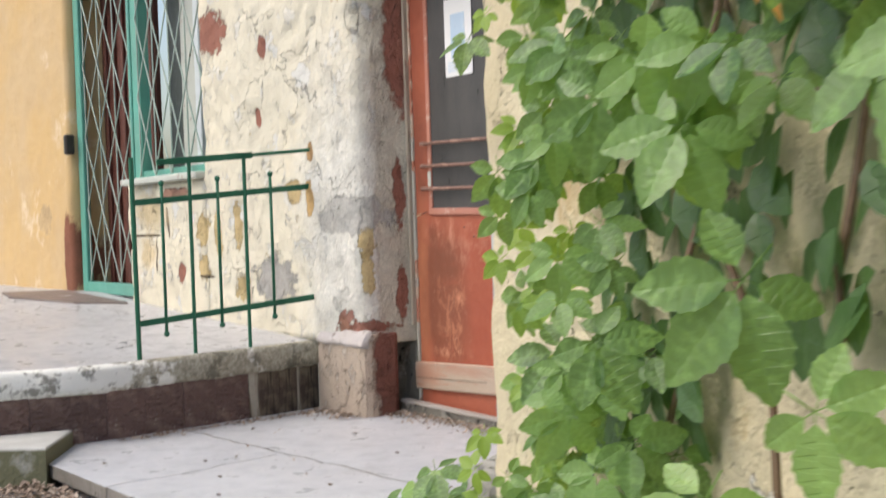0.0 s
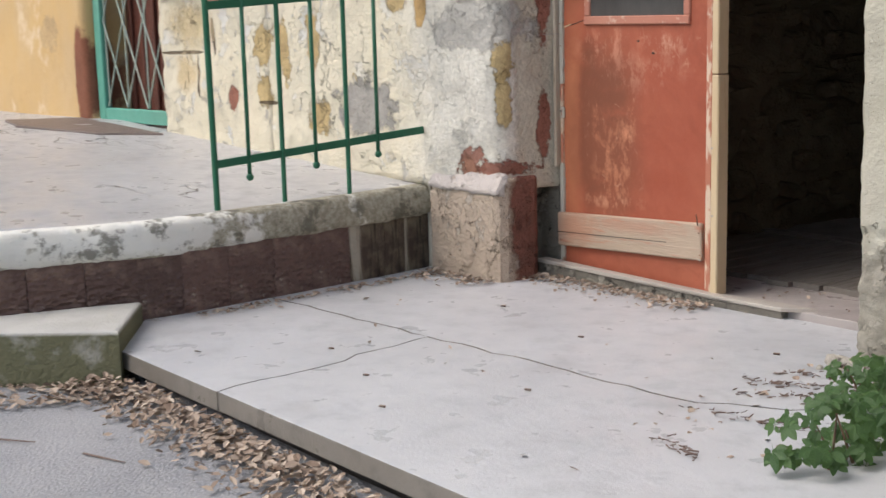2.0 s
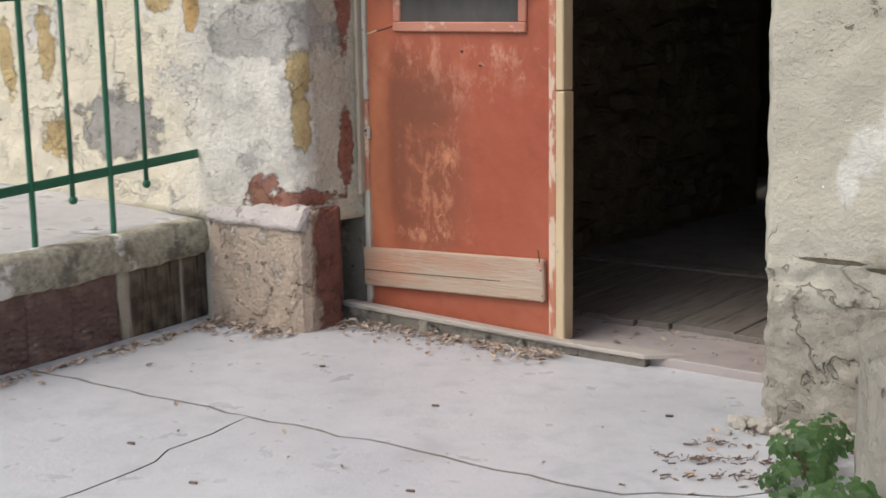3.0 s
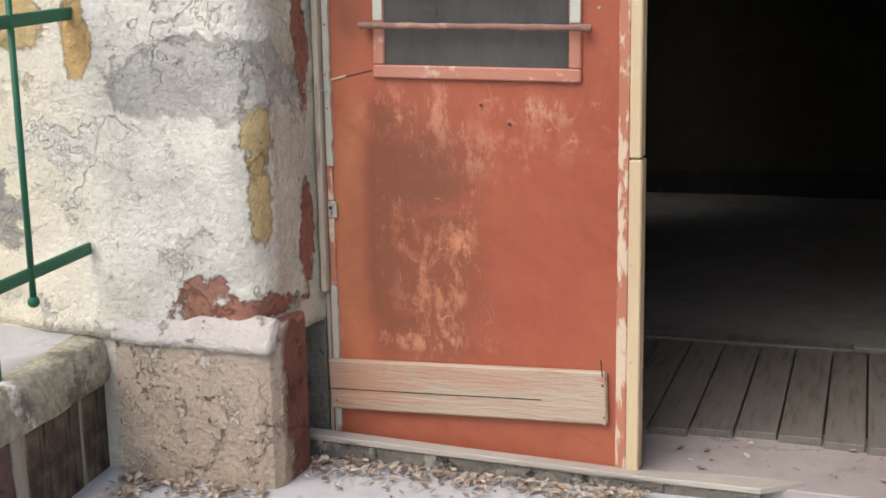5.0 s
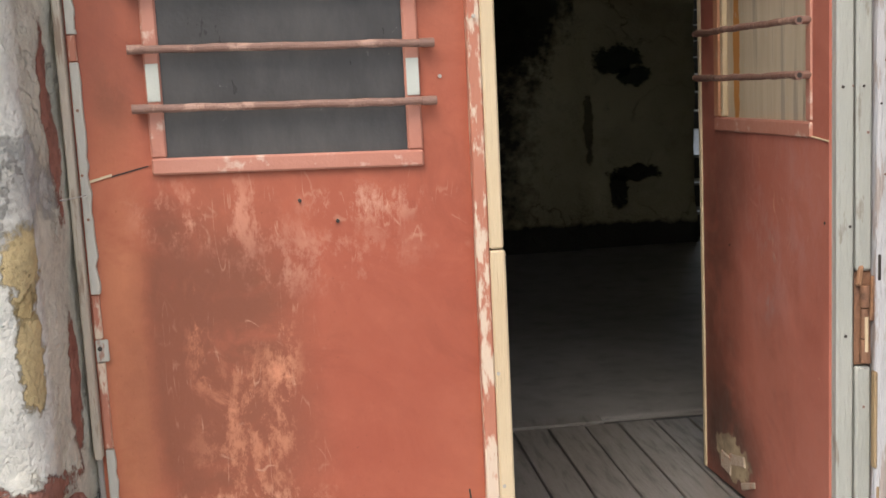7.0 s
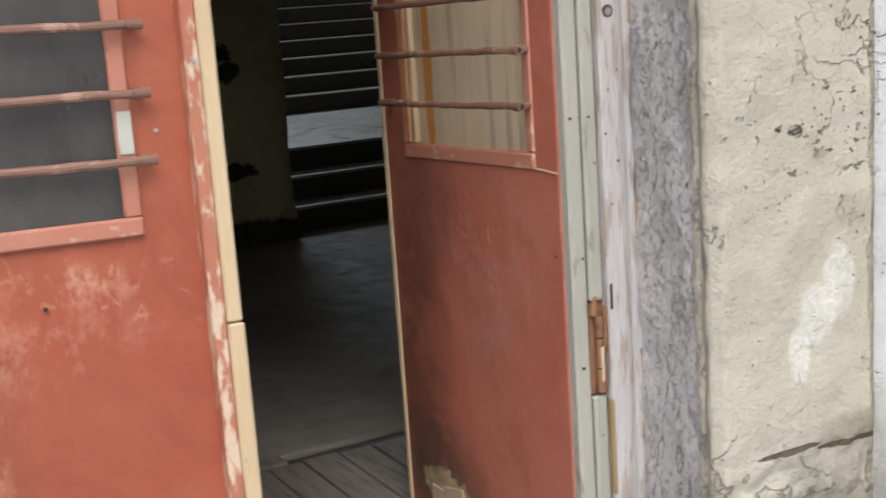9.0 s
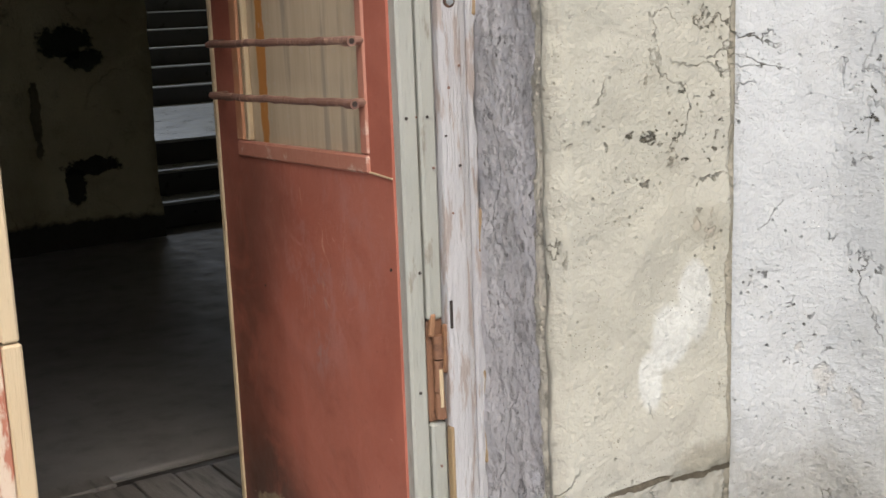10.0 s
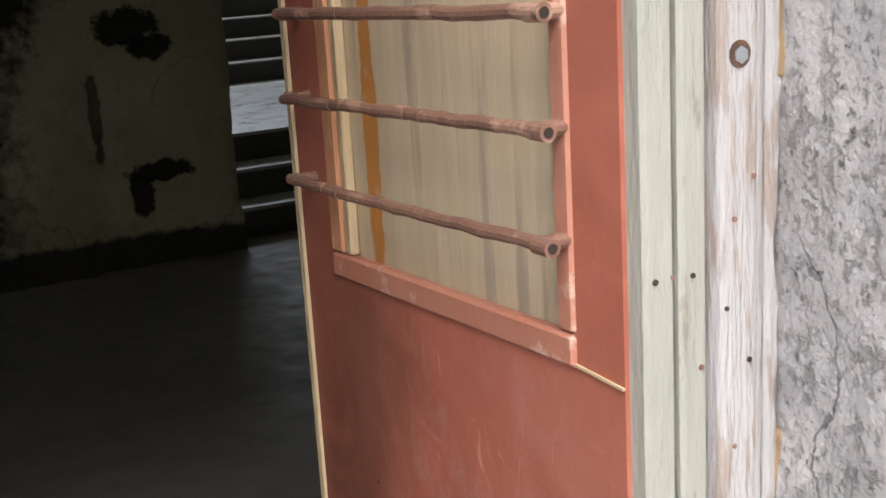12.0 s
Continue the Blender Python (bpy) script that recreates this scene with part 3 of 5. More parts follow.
def litter_mat():
    k = Mat("fallen_leaf", 0.8, spec=0.2)
    r = k.n.new("ShaderNodeNewGeometry").outputs["Random Per Island"]
    c = k.mix(k.step(r, 0.0, 0.5), (0.20, 0.145, 0.11), (0.38, 0.305, 0.245))
    c = k.mix(k.step(r, 0.5, 1.0), c, (0.57, 0.485, 0.40))
    return k.done(k.mix(k.math("MULTIPLY", k.noise(40, 4), 0.4), c, (0.14, 0.08, 0.05)))


M_LITTER = litter_mat()


# ---- building helpers ----
def fbm(x, y, z, s):
    return noise.fractal(Vector((x * s, y * s, z * s)), 0.9, 2.1, 4)


def finish(name, bm, material, smooth=False):
    me = bpy.data.meshes.new(name)
    bm.normal_update()
    bm.to_mesh(me)
    bm.free()
    for m in material if isinstance(material, (list, tuple)) else (material,):
        me.materials.append(m)
    if smooth:
        for p in me.polygons:
            p.use_smooth = True
    return new(name, me)


def part(name, bm, material, parent, label="", smooth=False):
    ob = finish(name, bm, material, smooth)
    ob.parent = parent
    ob.matrix_parent_inverse = parent.matrix_world.inverted() if parent.parent is None else Matrix.Identity(4)
    if parent.parent is not None:
        ob.matrix_parent_inverse = parent.matrix_parent_inverse.inverted() @ parent.parent.matrix_world.inverted()
    return tagged(ob, label) if label else ob


def thing(name, at, label, category, group="", kind=""):
    ob = new(name)
    ob.location = at
    ob.matrix_world = Matrix.Translation(at)
    ob.empty_display_size = 0.1
    return tagged(ob, label, category, group, kind)


def add_box(bm, lo, hi, bevel=0.0, m=None, seg=1):
    """A box between two corners, its edges rounded, put into bm."""
    c = [(a + b) / 2 for a, b in zip(lo, hi)]
    s = [abs(b - a) for a, b in zip(lo, hi)]
    r = bmesh.ops.create_cube(bm, size=1.0, matrix=Matrix.Translation(c) @ Matrix.Diagonal((*s, 1)))
    vs = r["verts"]
    if bevel > 0:
        es = list({e for v in vs for e in v.link_edges})
        out = bmesh.ops.bevel(bm, geom=es, offset=min(bevel, min(s) * 0.45), segments=seg, affect="EDGES", profile=0.6)
        vs = list({v for f in out["faces"] for v in f.verts} | {v for v in vs if v.is_valid})
    if m is not None:
        bmesh.ops.transform(bm, matrix=m, verts=[v for v in vs if v.is_valid])
    return bm


def box(lo, hi, bevel=0.004, m=None, seg=1):
    return add_box(bmesh.new(), lo, hi, bevel, m, seg)


def rod(a, b, r, seg=10, r2=None, bm=None):
    """A round or tapered bar from a to b."""
    bm = bm or bmesh.new()
    a, b = Vector(a), Vector(b)
    m = Matrix.Translation((a + b) / 2) @ (b - a).to_track_quat("Z", "Y").to_matrix().to_4x4()
    bmesh.ops.create_cone(bm, cap_ends=True, segments=seg, radius1=r, radius2=r if r2 is None else r2, depth=(b - a).length, matrix=m)
    return bm


def flat_bar(a, b, w, h, up=(0, 0, 1)):
    """A flat bar from a to b, w across and h along up."""
    a, b = Vector(a), Vector(b)
    d = (b - a).normalized()
    u = (Vector(up) - d * d.dot(Vector(up))).normalized()
    s = d.cross(u)
    m = Matrix((d, s, u)).transposed().to_4x4()
    return box((-(b - a).length / 2, -w / 2, -h / 2), ((b - a).length / 2, w / 2, h / 2), 0.003, Matrix.Translation((a + b) / 2) @ m)


def along(path, step):
    out = []
    for (x0, y0), (x1, y1) in zip(path, path[1:]):
        n = max(1, round(math.hypot(x1 - x0, y1 - y0) / step))
        out += [(x0 + (x1 - x0) * i / n, y0 + (y1 - y0) * i / n) for i in range(n)]
    return out + [path[-1]]


def rough_wall(name, path, back, z0, z1, material, step=0.03, amp=0.008, wave=0.012, zstep=None, crumble=None):
    """A solid wall: its seen face follows path in plan and is uneven; back closes it."""
    pts = along(path, step)
    n = len(pts)
    nz = max(2, round((z1 - z0) / (zstep or step)))
    bm = bmesh.new()
    rows = []
    for k in range(nz + 1):
        z = z0 + (z1 - z0) * k / nz
        row = []
        for i, (x, y) in enumerate(pts):
            (xa, ya), (xb, yb) = pts[max(0, i - 1)], pts[min(n - 1, i + 1)]
            L = math.hypot(xb - xa, yb - ya) or 1
            nx, ny = (yb - ya) / L, -(xb - xa) / L
            d = amp * fbm(x, y, z, 9) + wave * fbm(x, y, z, 2.2) if 0 < i < n - 1 else 0
            if crumble and i > 1 and i < n - 1 and z < crumble + 0.05 * fbm(x, y, 0, 6):
                d += 0.016 * abs(fbm(x, y, z, 22)) - 0.014
            row.append(bm.verts.new((x + nx * d, y + ny * d, z)))
        row += [bm.verts.new((x, y, z)) for x, y in back]
        rows.append(row)
    m = len(rows[0])
    for a, b in zip(rows, rows[1:]):
        for i in range(m):
            j = (i + 1) % m
            bm.faces.new((a[i], a[j], b[j], b[i]))
    bm.faces.new(rows[-1])
    bm.faces.new(rows[0][::-1])
    bmesh.ops.recalc_face_normals(bm, faces=bm.faces)
    ob = finish(name, bm, material, True)
    return tagged(ob, kind="structure")


def prism(poly, z0, z1, bevel=0.0, wobble=0.0):
    """A plan polygon raised from z0 to z1 (numbers or functions of x and y)."""
    bm = bmesh.new()
    fz = lambda z, x, y: z(x, y) if callable(z) else z
    lo = [bm.verts.new((x, y, fz(z0, x, y))) for x, y in poly]
    hi = [bm.verts.new((x, y, fz(z1, x, y))) for x, y in poly]
    bm.faces.new(hi)
    bm.faces.new(lo[::-1])
    for i in range(len(poly)):
        j = (i + 1) % len(poly)
        bm.faces.new((lo[i], lo[j], hi[j], hi[i]))
    bmesh.ops.recalc_face_normals(bm, faces=bm.faces)
    if bevel:
        tops = [e for e in bm.edges if e.verts[0] in hi and e.verts[1] in hi]
        bmesh.ops.bevel(bm, geom=tops, offset=bevel, segments=2, affect="EDGES", profile=0.5)
    return bm


def jag(a, b, n, amp, rnd):
    """A ragged line in plan from a to b."""
    out = []
    for i in range(n + 1):
        t = i / n
        w = amp * (rnd.random() - 0.5) * 2 if 0 < i < n else 0
        dx, dy = b[0] - a[0], b[1] - a[1]
        L = math.hypot(dx, dy)
        out.append((a[0] + dx * t - dy / L * w, a[1] + dy * t + dx / L * w))
    return out

# ---- ground and large structure ----
GZ = -0.14


def build_ground():
    bm = bmesh.new()
    fine = [(-6 + 0.1 * i) for i in range(121)]
    xs = [-400, -60, -20] + fine + [20, 60, 400]
    ys = [-400, -60, -20] + fine + [20, 60, 400]
    grid = [[bm.verts.new((x, y - 1, GZ + (0.006 * fbm(x, y, 0, 1.5) if abs(x) < 7 and abs(y) < 7 else 0))) for x in xs] for y in ys]
    for a, b in zip(grid, grid[1:]):
        for i in range(len(xs) - 1):
            bm.faces.new((a[i], a[i + 1], b[i + 1], b[i]))
    tagged(finish("ground", bm, M_ASPHALT, True), kind="structure")


build_ground()

# facade, face at y = -0.33
wall_pier = rough_wall("wall_pier", [(-1.84, 0.1), (-1.84, -0.31), (-0.125, -0.305), (-0.078, -0.297), (-0.047, -0.275), (-0.030, -0.24), (0.012, 0.02)], [(0.012, 0.35), (-1.84, 0.35)], 0.345, 4.2, M_LEFT, 0.03, 0.012, 0.016)
rough_wall("wall_under_window", [(-3.14, 0.1), (-3.14, -0.31), (-1.845, -0.31)], [(-1.845, 0.1)], 0.2, 1.30, M_LEFT, 0.04, 0.012, 0.016)
rough_wall("wall_over_window", [(-4.26, 0.2), (-4.26, -0.32), (-1.845, -0.32)], [(-1.845, 0.2)], 2.95, 4.2, M_LEFT, 0.08)
rough_wall("wall_ochre", [(-6.85, 0.2), (-6.85, -0.34), (-4.30, -0.34), (-4.27, -0.31), (-4.265, 0.0)], [(-4.265, 0.2)], 0.2, 4.2, M_OCHRE, 0.05, 0.004, 0.010)
rough_wall("wall_far_left", [(-14, -0.33), (-8.0, -0.33)], [(-8.0, 0.2), (-14, 0.2)], 0.1, 4.2, M_OCHRE, 0.2)
rough_wall("wall_over_gate", [(-8.0, -0.33), (-6.86, -0.33)], [(-6.86, 0.2), (-8.0, 0.2)], 2.7, 4.2, M_OCHRE, 0.2)
rough_wall("wall_over_door", [(0.015, -0.32), (1.74, -0.32)], [(1.74, 0.35), (0.015, 0.35)], 2.42, 4.2, M_LEFT, 0.06)
rough_wall("wall_reveal", [(1.79, 0.06), (1.778, -0.05), (1.712, -0.345)], [(1.90, -0.345), (1.90, 0.06)], -0.12, 4.2, M_REVEAL, 0.02, 0.006, 0.005)
rough_wall("wall_right", [(1.722, -0.34), (1.704, -0.37), (1.725, -0.398), (2.130, -0.400)], [(2.130, -0.30), (1.92, -0.30)], -0.12, 4.2, M_RIGHT, 0.014, 0.008, 0.006, None, 0.40)
rough_wall("wall_pale", [(2.128, -0.4005), (2.32, -0.47), (2.87, -1.74)], [(3.2, -1.5), (2.6, -0.29), (2.126, -0.29)], -0.13, 4.2, M_PALE, 0.03, 0.008, 0.008)
rough_wall("wall_wing", [(2.872, -1.70), (2.897, -1.765), (2.932, -1.787), (3.30, -1.96), (5.6, -2.96), (7.5, -3.1)], [(7.5, -1.5), (3.1, -1.4)], -0.15, 4.2, M_WING, 0.045, 0.010, 0.020)
rough_wall("wall_wing_plinth", [(2.07, -0.50), (2.055, -0.67), (2.08, -0.72), (2.70, -1.72)], [(2.90, -1.74), (2.34, -0.46)], -0.14, 0.30, M_LIME, 0.03, 0.008, 0.008)
rough_wall("wall_front_inner", [(1.905, 0.352), (7.5, 0.352)], [(7.5, -1.2), (3.4, -1.2), (2.2, -0.28), (1.905, -0.28)], -0.1, 4.2, M_INNER, 0.5)

# plinth below the pier, with its sloping worn top
bm = prism(along([(-0.455, -0.30), (-0.445, -0.338), (-0.03, -0.336), (0.0, -0.322), (0.016, -0.29), (0.018, -0.145), (0.005, -0.12), (-0.455, -0.12)], 0.03), -0.1, lambda x, y: 0.352 + 0.022 * fbm(x, y, 0, 9) + 0.9 * max(0, min(0.05, y + 0.335)), 0.010)
plinth = tagged(finish("pier_plinth", bm, M_PLINTH, False), kind="structure")


def build_cap():
    """Worn sloping cap of the plinth."""
    bm = bmesh.new()
    rows = []
    for i in range(31):
        x = -0.452 + 0.462 * i / 30
        rows.append([bm.verts.new((x, y + 0.004 * fbm(x, y, z, 14), z + 0.008 * fbm(x, y, z, 11))) for y, z in ((-0.30, 0.330), (-0.343, 0.336), (-0.344, 0.356), (-0.334, 0.366), (-0.318, 0.392), (-0.306, 0.412), (-0.28, 0.416))])
    for a, b in zip(rows, rows[1:]):
        for k in range(6):
            bm.faces.new((a[k], b[k], b[k + 1], a[k + 1]))
    bm.faces.new(rows[0])
    bm.faces.new(rows[-1])
    bmesh.ops.recalc_face_normals(bm, faces=bm.faces)
    tagged(finish("plinth_cap", bm, M_CAP, True), kind="structure")


build_cap()
tagged(finish("pier_foot", prism([(-1.845, -0.305), (-0.457, -0.305), (-0.457, 0.34), (-1.845, 0.34)], -0.1, 0.35), M_LEFT), kind="structure")
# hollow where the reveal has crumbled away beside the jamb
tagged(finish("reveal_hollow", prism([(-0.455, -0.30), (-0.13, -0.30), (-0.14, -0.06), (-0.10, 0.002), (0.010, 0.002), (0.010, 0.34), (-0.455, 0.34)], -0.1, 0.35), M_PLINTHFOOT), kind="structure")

# terrace: sloping top, painted lip, tiled riser


def terrace_z(x, y=0):
    return 0.33 + 0.052 * (-0.52 - max(x, -4.0))


TERR = [(-0.50, -0.30), (-0.46, -0.60), (-0.425, -0.95), (-0.395, -1.30), (-0.375, -1.66), (-0.42, -1.90), (-0.50, -2.28), (-0.60, -2.40), (-1.0, -2.42), (-6.0, -2.42), (-16, -2.42)]


def build_terrace():
    edge = along(TERR[:9], 0.025) + TERR[9:]
    bm = bmesh.new()
    rnd = random.Random(4)
    rings = []
    for dx, z in ((-0.17, -0.02), (-0.125, 0.002), (-0.09, 0.009), (-0.05, 0.010), (-0.012, 0.004), (0.0, -0.012), (0.003, -0.045), (0.005, -0.08), (0.004, -0.11), (-0.02, -0.125)):
        ring = []
        for i, (x, y) in enumerate(edge):
            ox = dx if y > -2.3 else dx * 0.5
            oy = 0 if y > -2.3 else -dx * 0.8
            wob = 0.012 * fbm(x, y, z * 3, 8) + 0.008 * fbm(x, y, z * 9, 30)
            ring.append(bm.verts.new((x + ox + (wob if z < 0 else 0), y + oy, terrace_z(x) + z + (0.6 * wob if dx == -0.012 else 0))))
        rings.append(ring)
    for a, b in zip(rings, rings[1:]):
        for i in range(len(edge) - 1):
            bm.faces.new((a[i], a[i + 1], b[i + 1], b[i]))
    bmesh.ops.recalc_face_normals(bm, faces=bm.faces)
    lip = tagged(finish("terrace_lip", bm, M_LIP, True), kind="structure")
    top = bmesh.new()
    inner = [(x - 0.075 if y > -2.3 else x - 0.045, y if y > -2.3 else y + 0.06) for x, y in TERR]
    ys = [-2.35 + 0.12 * i for i in range(18)] + [-0.20, 0.15]
    xs = [-0.5 - 0.12 * i for i in range(38)] + [-6, -8, -16]
    def edge_x(y):
        for (xa, ya), (xb, yb) in zip(inner, inner[1:]):
            if yb <= y <= ya:
                return xa + (xb - xa) * (ya - y) / (ya - yb)
        return inner[0][0]
    grid = []
    for y in ys:
        ex = edge_x(y)
        grid.append([top.verts.new((min(x, ex), y, terrace_z(min(x, ex)) + 0.003 + 0.006 * fbm(x, y, 0, 2.5))) for x in [ex] + xs])
    for a, b in zip(grid, grid[1:]):
        for i in range(len(a) - 1):
            if (a[i].co - a[i + 1].co).length > 1e-5 or (b[i].co - b[i + 1].co).length > 1e-5:
                top.faces.new((a[i + 1], a[i], b[i], b[i + 1]))
    bmesh.ops.recalc_face_normals(top, faces=top.faces)
    tagged(finish("terrace_floor", top, M_TERRACE, True), kind="structure")
    body = prism([(x - 0.035 if y > -2.3 else x - 0.03, y if y > -2.3 else y + 0.03) for x, y in TERR] + [(-16, 0.1), (-0.5, 0.1)], GZ - 0.05, lambda x, y: terrace_z(x) - 0.03)
    return tagged(finish("terrace_riser", body, M_MORTAR), kind="structure")


terrace = build_terrace()

# step block beside the terrace
bm = prism(along([(-0.36, -1.74), (0.04, -2.00), (-0.41, -2.52), (-0.80, -2.40), (-0.52, -2.30), (-0.42, -1.92)], 0.3), GZ - 0.02, 0.05, 0.012)
tagged(finish("terrace_step", bm, M_STEP), kind="structure")


# porch slab: plates parted by real cracks
def build_slab():
    rnd = random.Random(11)
    main = jag((-0.42, -1.165), (1.66, -1.035), 26, 0.012, rnd) + jag((1.72, -0.98), (2.25, -0.60), 8, 0.03, rnd)
    j = min(range(len(main)), key=lambda i: abs(main[i][0] - 0.56))
    second = jag(main[j], (0.655, -1.965), 11, 0.022, rnd)
    g, gm = 0.003, 0.005
    front_l = along([(-0.42, -1.70), (-0.03, -1.975)], 0.1) + along([(-0.03, -1.975), (0.65 - g, -1.965)], 0.08)
    front_r = along([(0.66 + g, -1.962), (2.7, -1.93)], 0.08)
    up = lambda pts, d: [(x, y + d) for x, y in pts]
    plates = [
        up(main, gm) + [(2.3, -0.2), (1.80, -0.02), (0.02, -0.02), (-0.52, -0.25)],
        front_l + [(x - g, y) for x, y in second[::-1]] + up(main[:j], -gm)[::-1],
        front_r + [(2.6, -1.0), (2.3, -0.65)] + up(main[j:-1], -gm)[::-1] + [(x + g, y) for x, y in second[1:]],
    ]
    # Base is coloured near black, so cracks and undercut look shadowed.
    base = tagged(finish("porch_slab", prism([(-0.44, -0.02), (2.5, -0.02), (2.5, -1.88), (0.0, -1.90), (-0.40, -1.64)], GZ - 0.05, -0.062), M_DARK), kind="structure")
    tilt = (0.0, 0.0, 0.0)
    for poly, dz in zip(plates, tilt):
        bm = prism(poly, -0.088, lambda x, y, dz=dz: -0.030 + dz, 0.0015)
        # Sides and underside take a darker brown-grey than the top.
        bm.normal_update()
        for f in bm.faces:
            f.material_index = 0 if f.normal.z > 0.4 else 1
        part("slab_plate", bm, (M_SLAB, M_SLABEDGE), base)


build_slab()

# hall inside
rough_wall("wall_hall_left", [(0.10, 3.4), (0.12, 1.2), (0.03, 0.10)], [(-0.3, 0.10), (-0.3, 3.4)], -0.1, 3.4, M_STONE, 0.06, 0.05, 0.05)
rough_wall("wall_hall_left_far", [(-0.6, 5.97), (-0.6, 3.4)], [(-0.8, 3.4), (-0.8, 5.97)], -0.1, 3.4, M_STONE, 0.1, 0.05, 0.05)
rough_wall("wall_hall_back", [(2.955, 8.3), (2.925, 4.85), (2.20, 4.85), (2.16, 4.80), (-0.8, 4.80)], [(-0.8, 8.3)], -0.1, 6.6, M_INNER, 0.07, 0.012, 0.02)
bm = box((2.865, 8.3, -0.1), (2.955, 12.2, 6.6), 0)
tagged(finish("wall_stair_left", bm, M_INNER), kind="structure")
for nm, lo, hi in (("wall_stair_right", (6.2, 0.35, -0.1), (6.5, 12.4, 6.6)), ("wall_stair_end_low", (2.87, 12.2, -0.1), (6.2, 12.4, 4.25)), ("wall_stair_end_top", (2.87, 12.2, 6.05), (6.2, 12.4, 6.6)),
                   ("wall_stair_end_left", (2.87, 12.2, 4.25), (3.85, 12.4, 6.05)), ("wall_stair_end_right", (5.95, 12.2, 4.25), (6.2, 12.4, 6.05))):
    tagged(finish(nm, box(lo, hi, 0), M_INNER), kind="structure")
tagged(finish("ceiling_hall", box((-0.9, 0.1, 3.4), (6.2, 4.85, 3.6), 0), M_CEIL), kind="structure")
tagged(finish("wall_over_stair", box((2.8, 4.851, 3.35), (6.2, 4.95, 6.6), 0), M_INNER), kind="structure")
tagged(finish("ceiling_stair", box((2.8, 4.8, 6.6), (6.5, 12.4, 6.8), 0), M_CEIL), kind="structure")
tagged(finish("floor_hall", box((-0.85, 1.30, -0.1), (6.2, 12.2, 0.0), 0), M_INFLOOR), kind="structure")


def build_stairs():
    st = thing("staircase", (4.6, 4.95, 0.0), "stone staircase with pale worn treads, shade painted on the risers", "stairs")
    y, z = 5.06, 0.0
    for i in range(14):
        if i == 3:
            y += 2.40
        z1 = z + 0.16
        d = 2.67 if i == 2 else 0.27
        t = 0.020 if i < 3 else 0.012
        part("riser", box((2.93, y + 0.012, 0.0), (6.19, y + d + 0.05, z1 - t - 0.001), 0.002), M_RISER, st, "riser coloured dark as if in shade" if i == 0 else "")
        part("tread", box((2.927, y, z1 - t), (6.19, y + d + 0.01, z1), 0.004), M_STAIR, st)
        y, z = y + 0.27, z1


build_stairs()


def build_rubble():
    """Bare stones showing in the hall's left wall."""
    wall = bpy.data.objects["wall_hall_left"]
    rnd = random.Random(13)
    z = 0.02
    while z < 1.5:
        h = rnd.uniform(0.10, 0.17)
        y = 0.25 + 0.1 * rnd.random()
        while y < 2.9:
            w = rnd.uniform(0.16, 0.38)
            x = 0.085 + (0.03 if y > 1.2 else -0.03 + 0.05 * (y - 0.2))
            bm = box((-0.10, -w / 2 + 0.012, -h / 2 + 0.010), (0.035 + 0.05 * rnd.random(), w / 2 - 0.012, h / 2 - 0.010), 0.035, None, 2)
            for v in bm.verts:
                v.co += Vector((0.03, 0.05, 0.05)) * fbm(v.co.x + 3 * y, v.co.y, v.co.z + 3 * z, 6)
            part("stone", bm, M_STONE, wall).matrix_basis = pose(x - 0.05 * rnd.random(), y + w / 2, z + h / 2 + 0.03 * rnd.uniform(-1, 1), rnd.uniform(-11, 11), 0, rnd.uniform(-6, 6))
            y += w
        z += h


build_rubble()

# ---- doors ----
def bars_and_glass(leaf, to_world, panel, width, pane_material):
    """Trim, pane and three bars of a leaf. to_world maps (along, out, up) to the world."""
    gx0, gx1, gz0, gz1 = 0.21, 0.700, 1.045, 2.13
    W = lambda bm: (bmesh.ops.transform(bm, matrix=to_world, verts=bm.verts), bm)[1]
    part("pane", W(box((gx0 - 0.01, -0.002, gz0 - 0.01), (gx1 + 0.01, 0.004, gz1), 0)), pane_material, leaf)
    for nm, lo, hi in (("trim", (gx0 - 0.032, -0.013, gz0 - 0.034), (gx1 + 0.032, 0.002, gz0)), ("trim", (gx0 - 0.032, -0.010, gz0), (gx0, 0.002, gz1)),
                       ("trim", (gx1, -0.010, gz0), (gx1 + 0.032, 0.002, gz1)), ("trim", (gx0 - 0.032, -0.012, gz1), (gx1 + 0.032, 0.002, gz1 + 0.034))):
        part(nm, W(box(lo, hi, 0.004)), M_TRIM, leaf)
    rnd = random.Random(3)
    for z in (1.146, 1.263, 1.380):
        bm = bmesh.new()
        n = 14
        pts = [Vector((0.152 + 0.606 * i / n, -0.030 + 0.0009 * rnd.uniform(-1, 1), z + 0.001 * rnd.uniform(-1, 1))) for i in range(n + 1)]
        for a, b in zip(pts, pts[1:]):
            rod(a, b, 0.0075 + 0.0012 * rnd.random(), 10, 0.0075 + 0.0012 * rnd.random(), bm)
        bar = part("bar", W(bm), M_RUST, leaf, "rusty round bar")
        for x in (0.165, 0.746):
            b2 = bmesh.new()
            rod((x, -0.028, z), (x, 0.0, z), 0.009, 10, None, b2)
            rod((x - 0.014, -0.031, z), (x + 0.016, -0.029, z), 0.0095, 12, None, b2)
            part("bar_end", W(b2), M_RUST, bar)


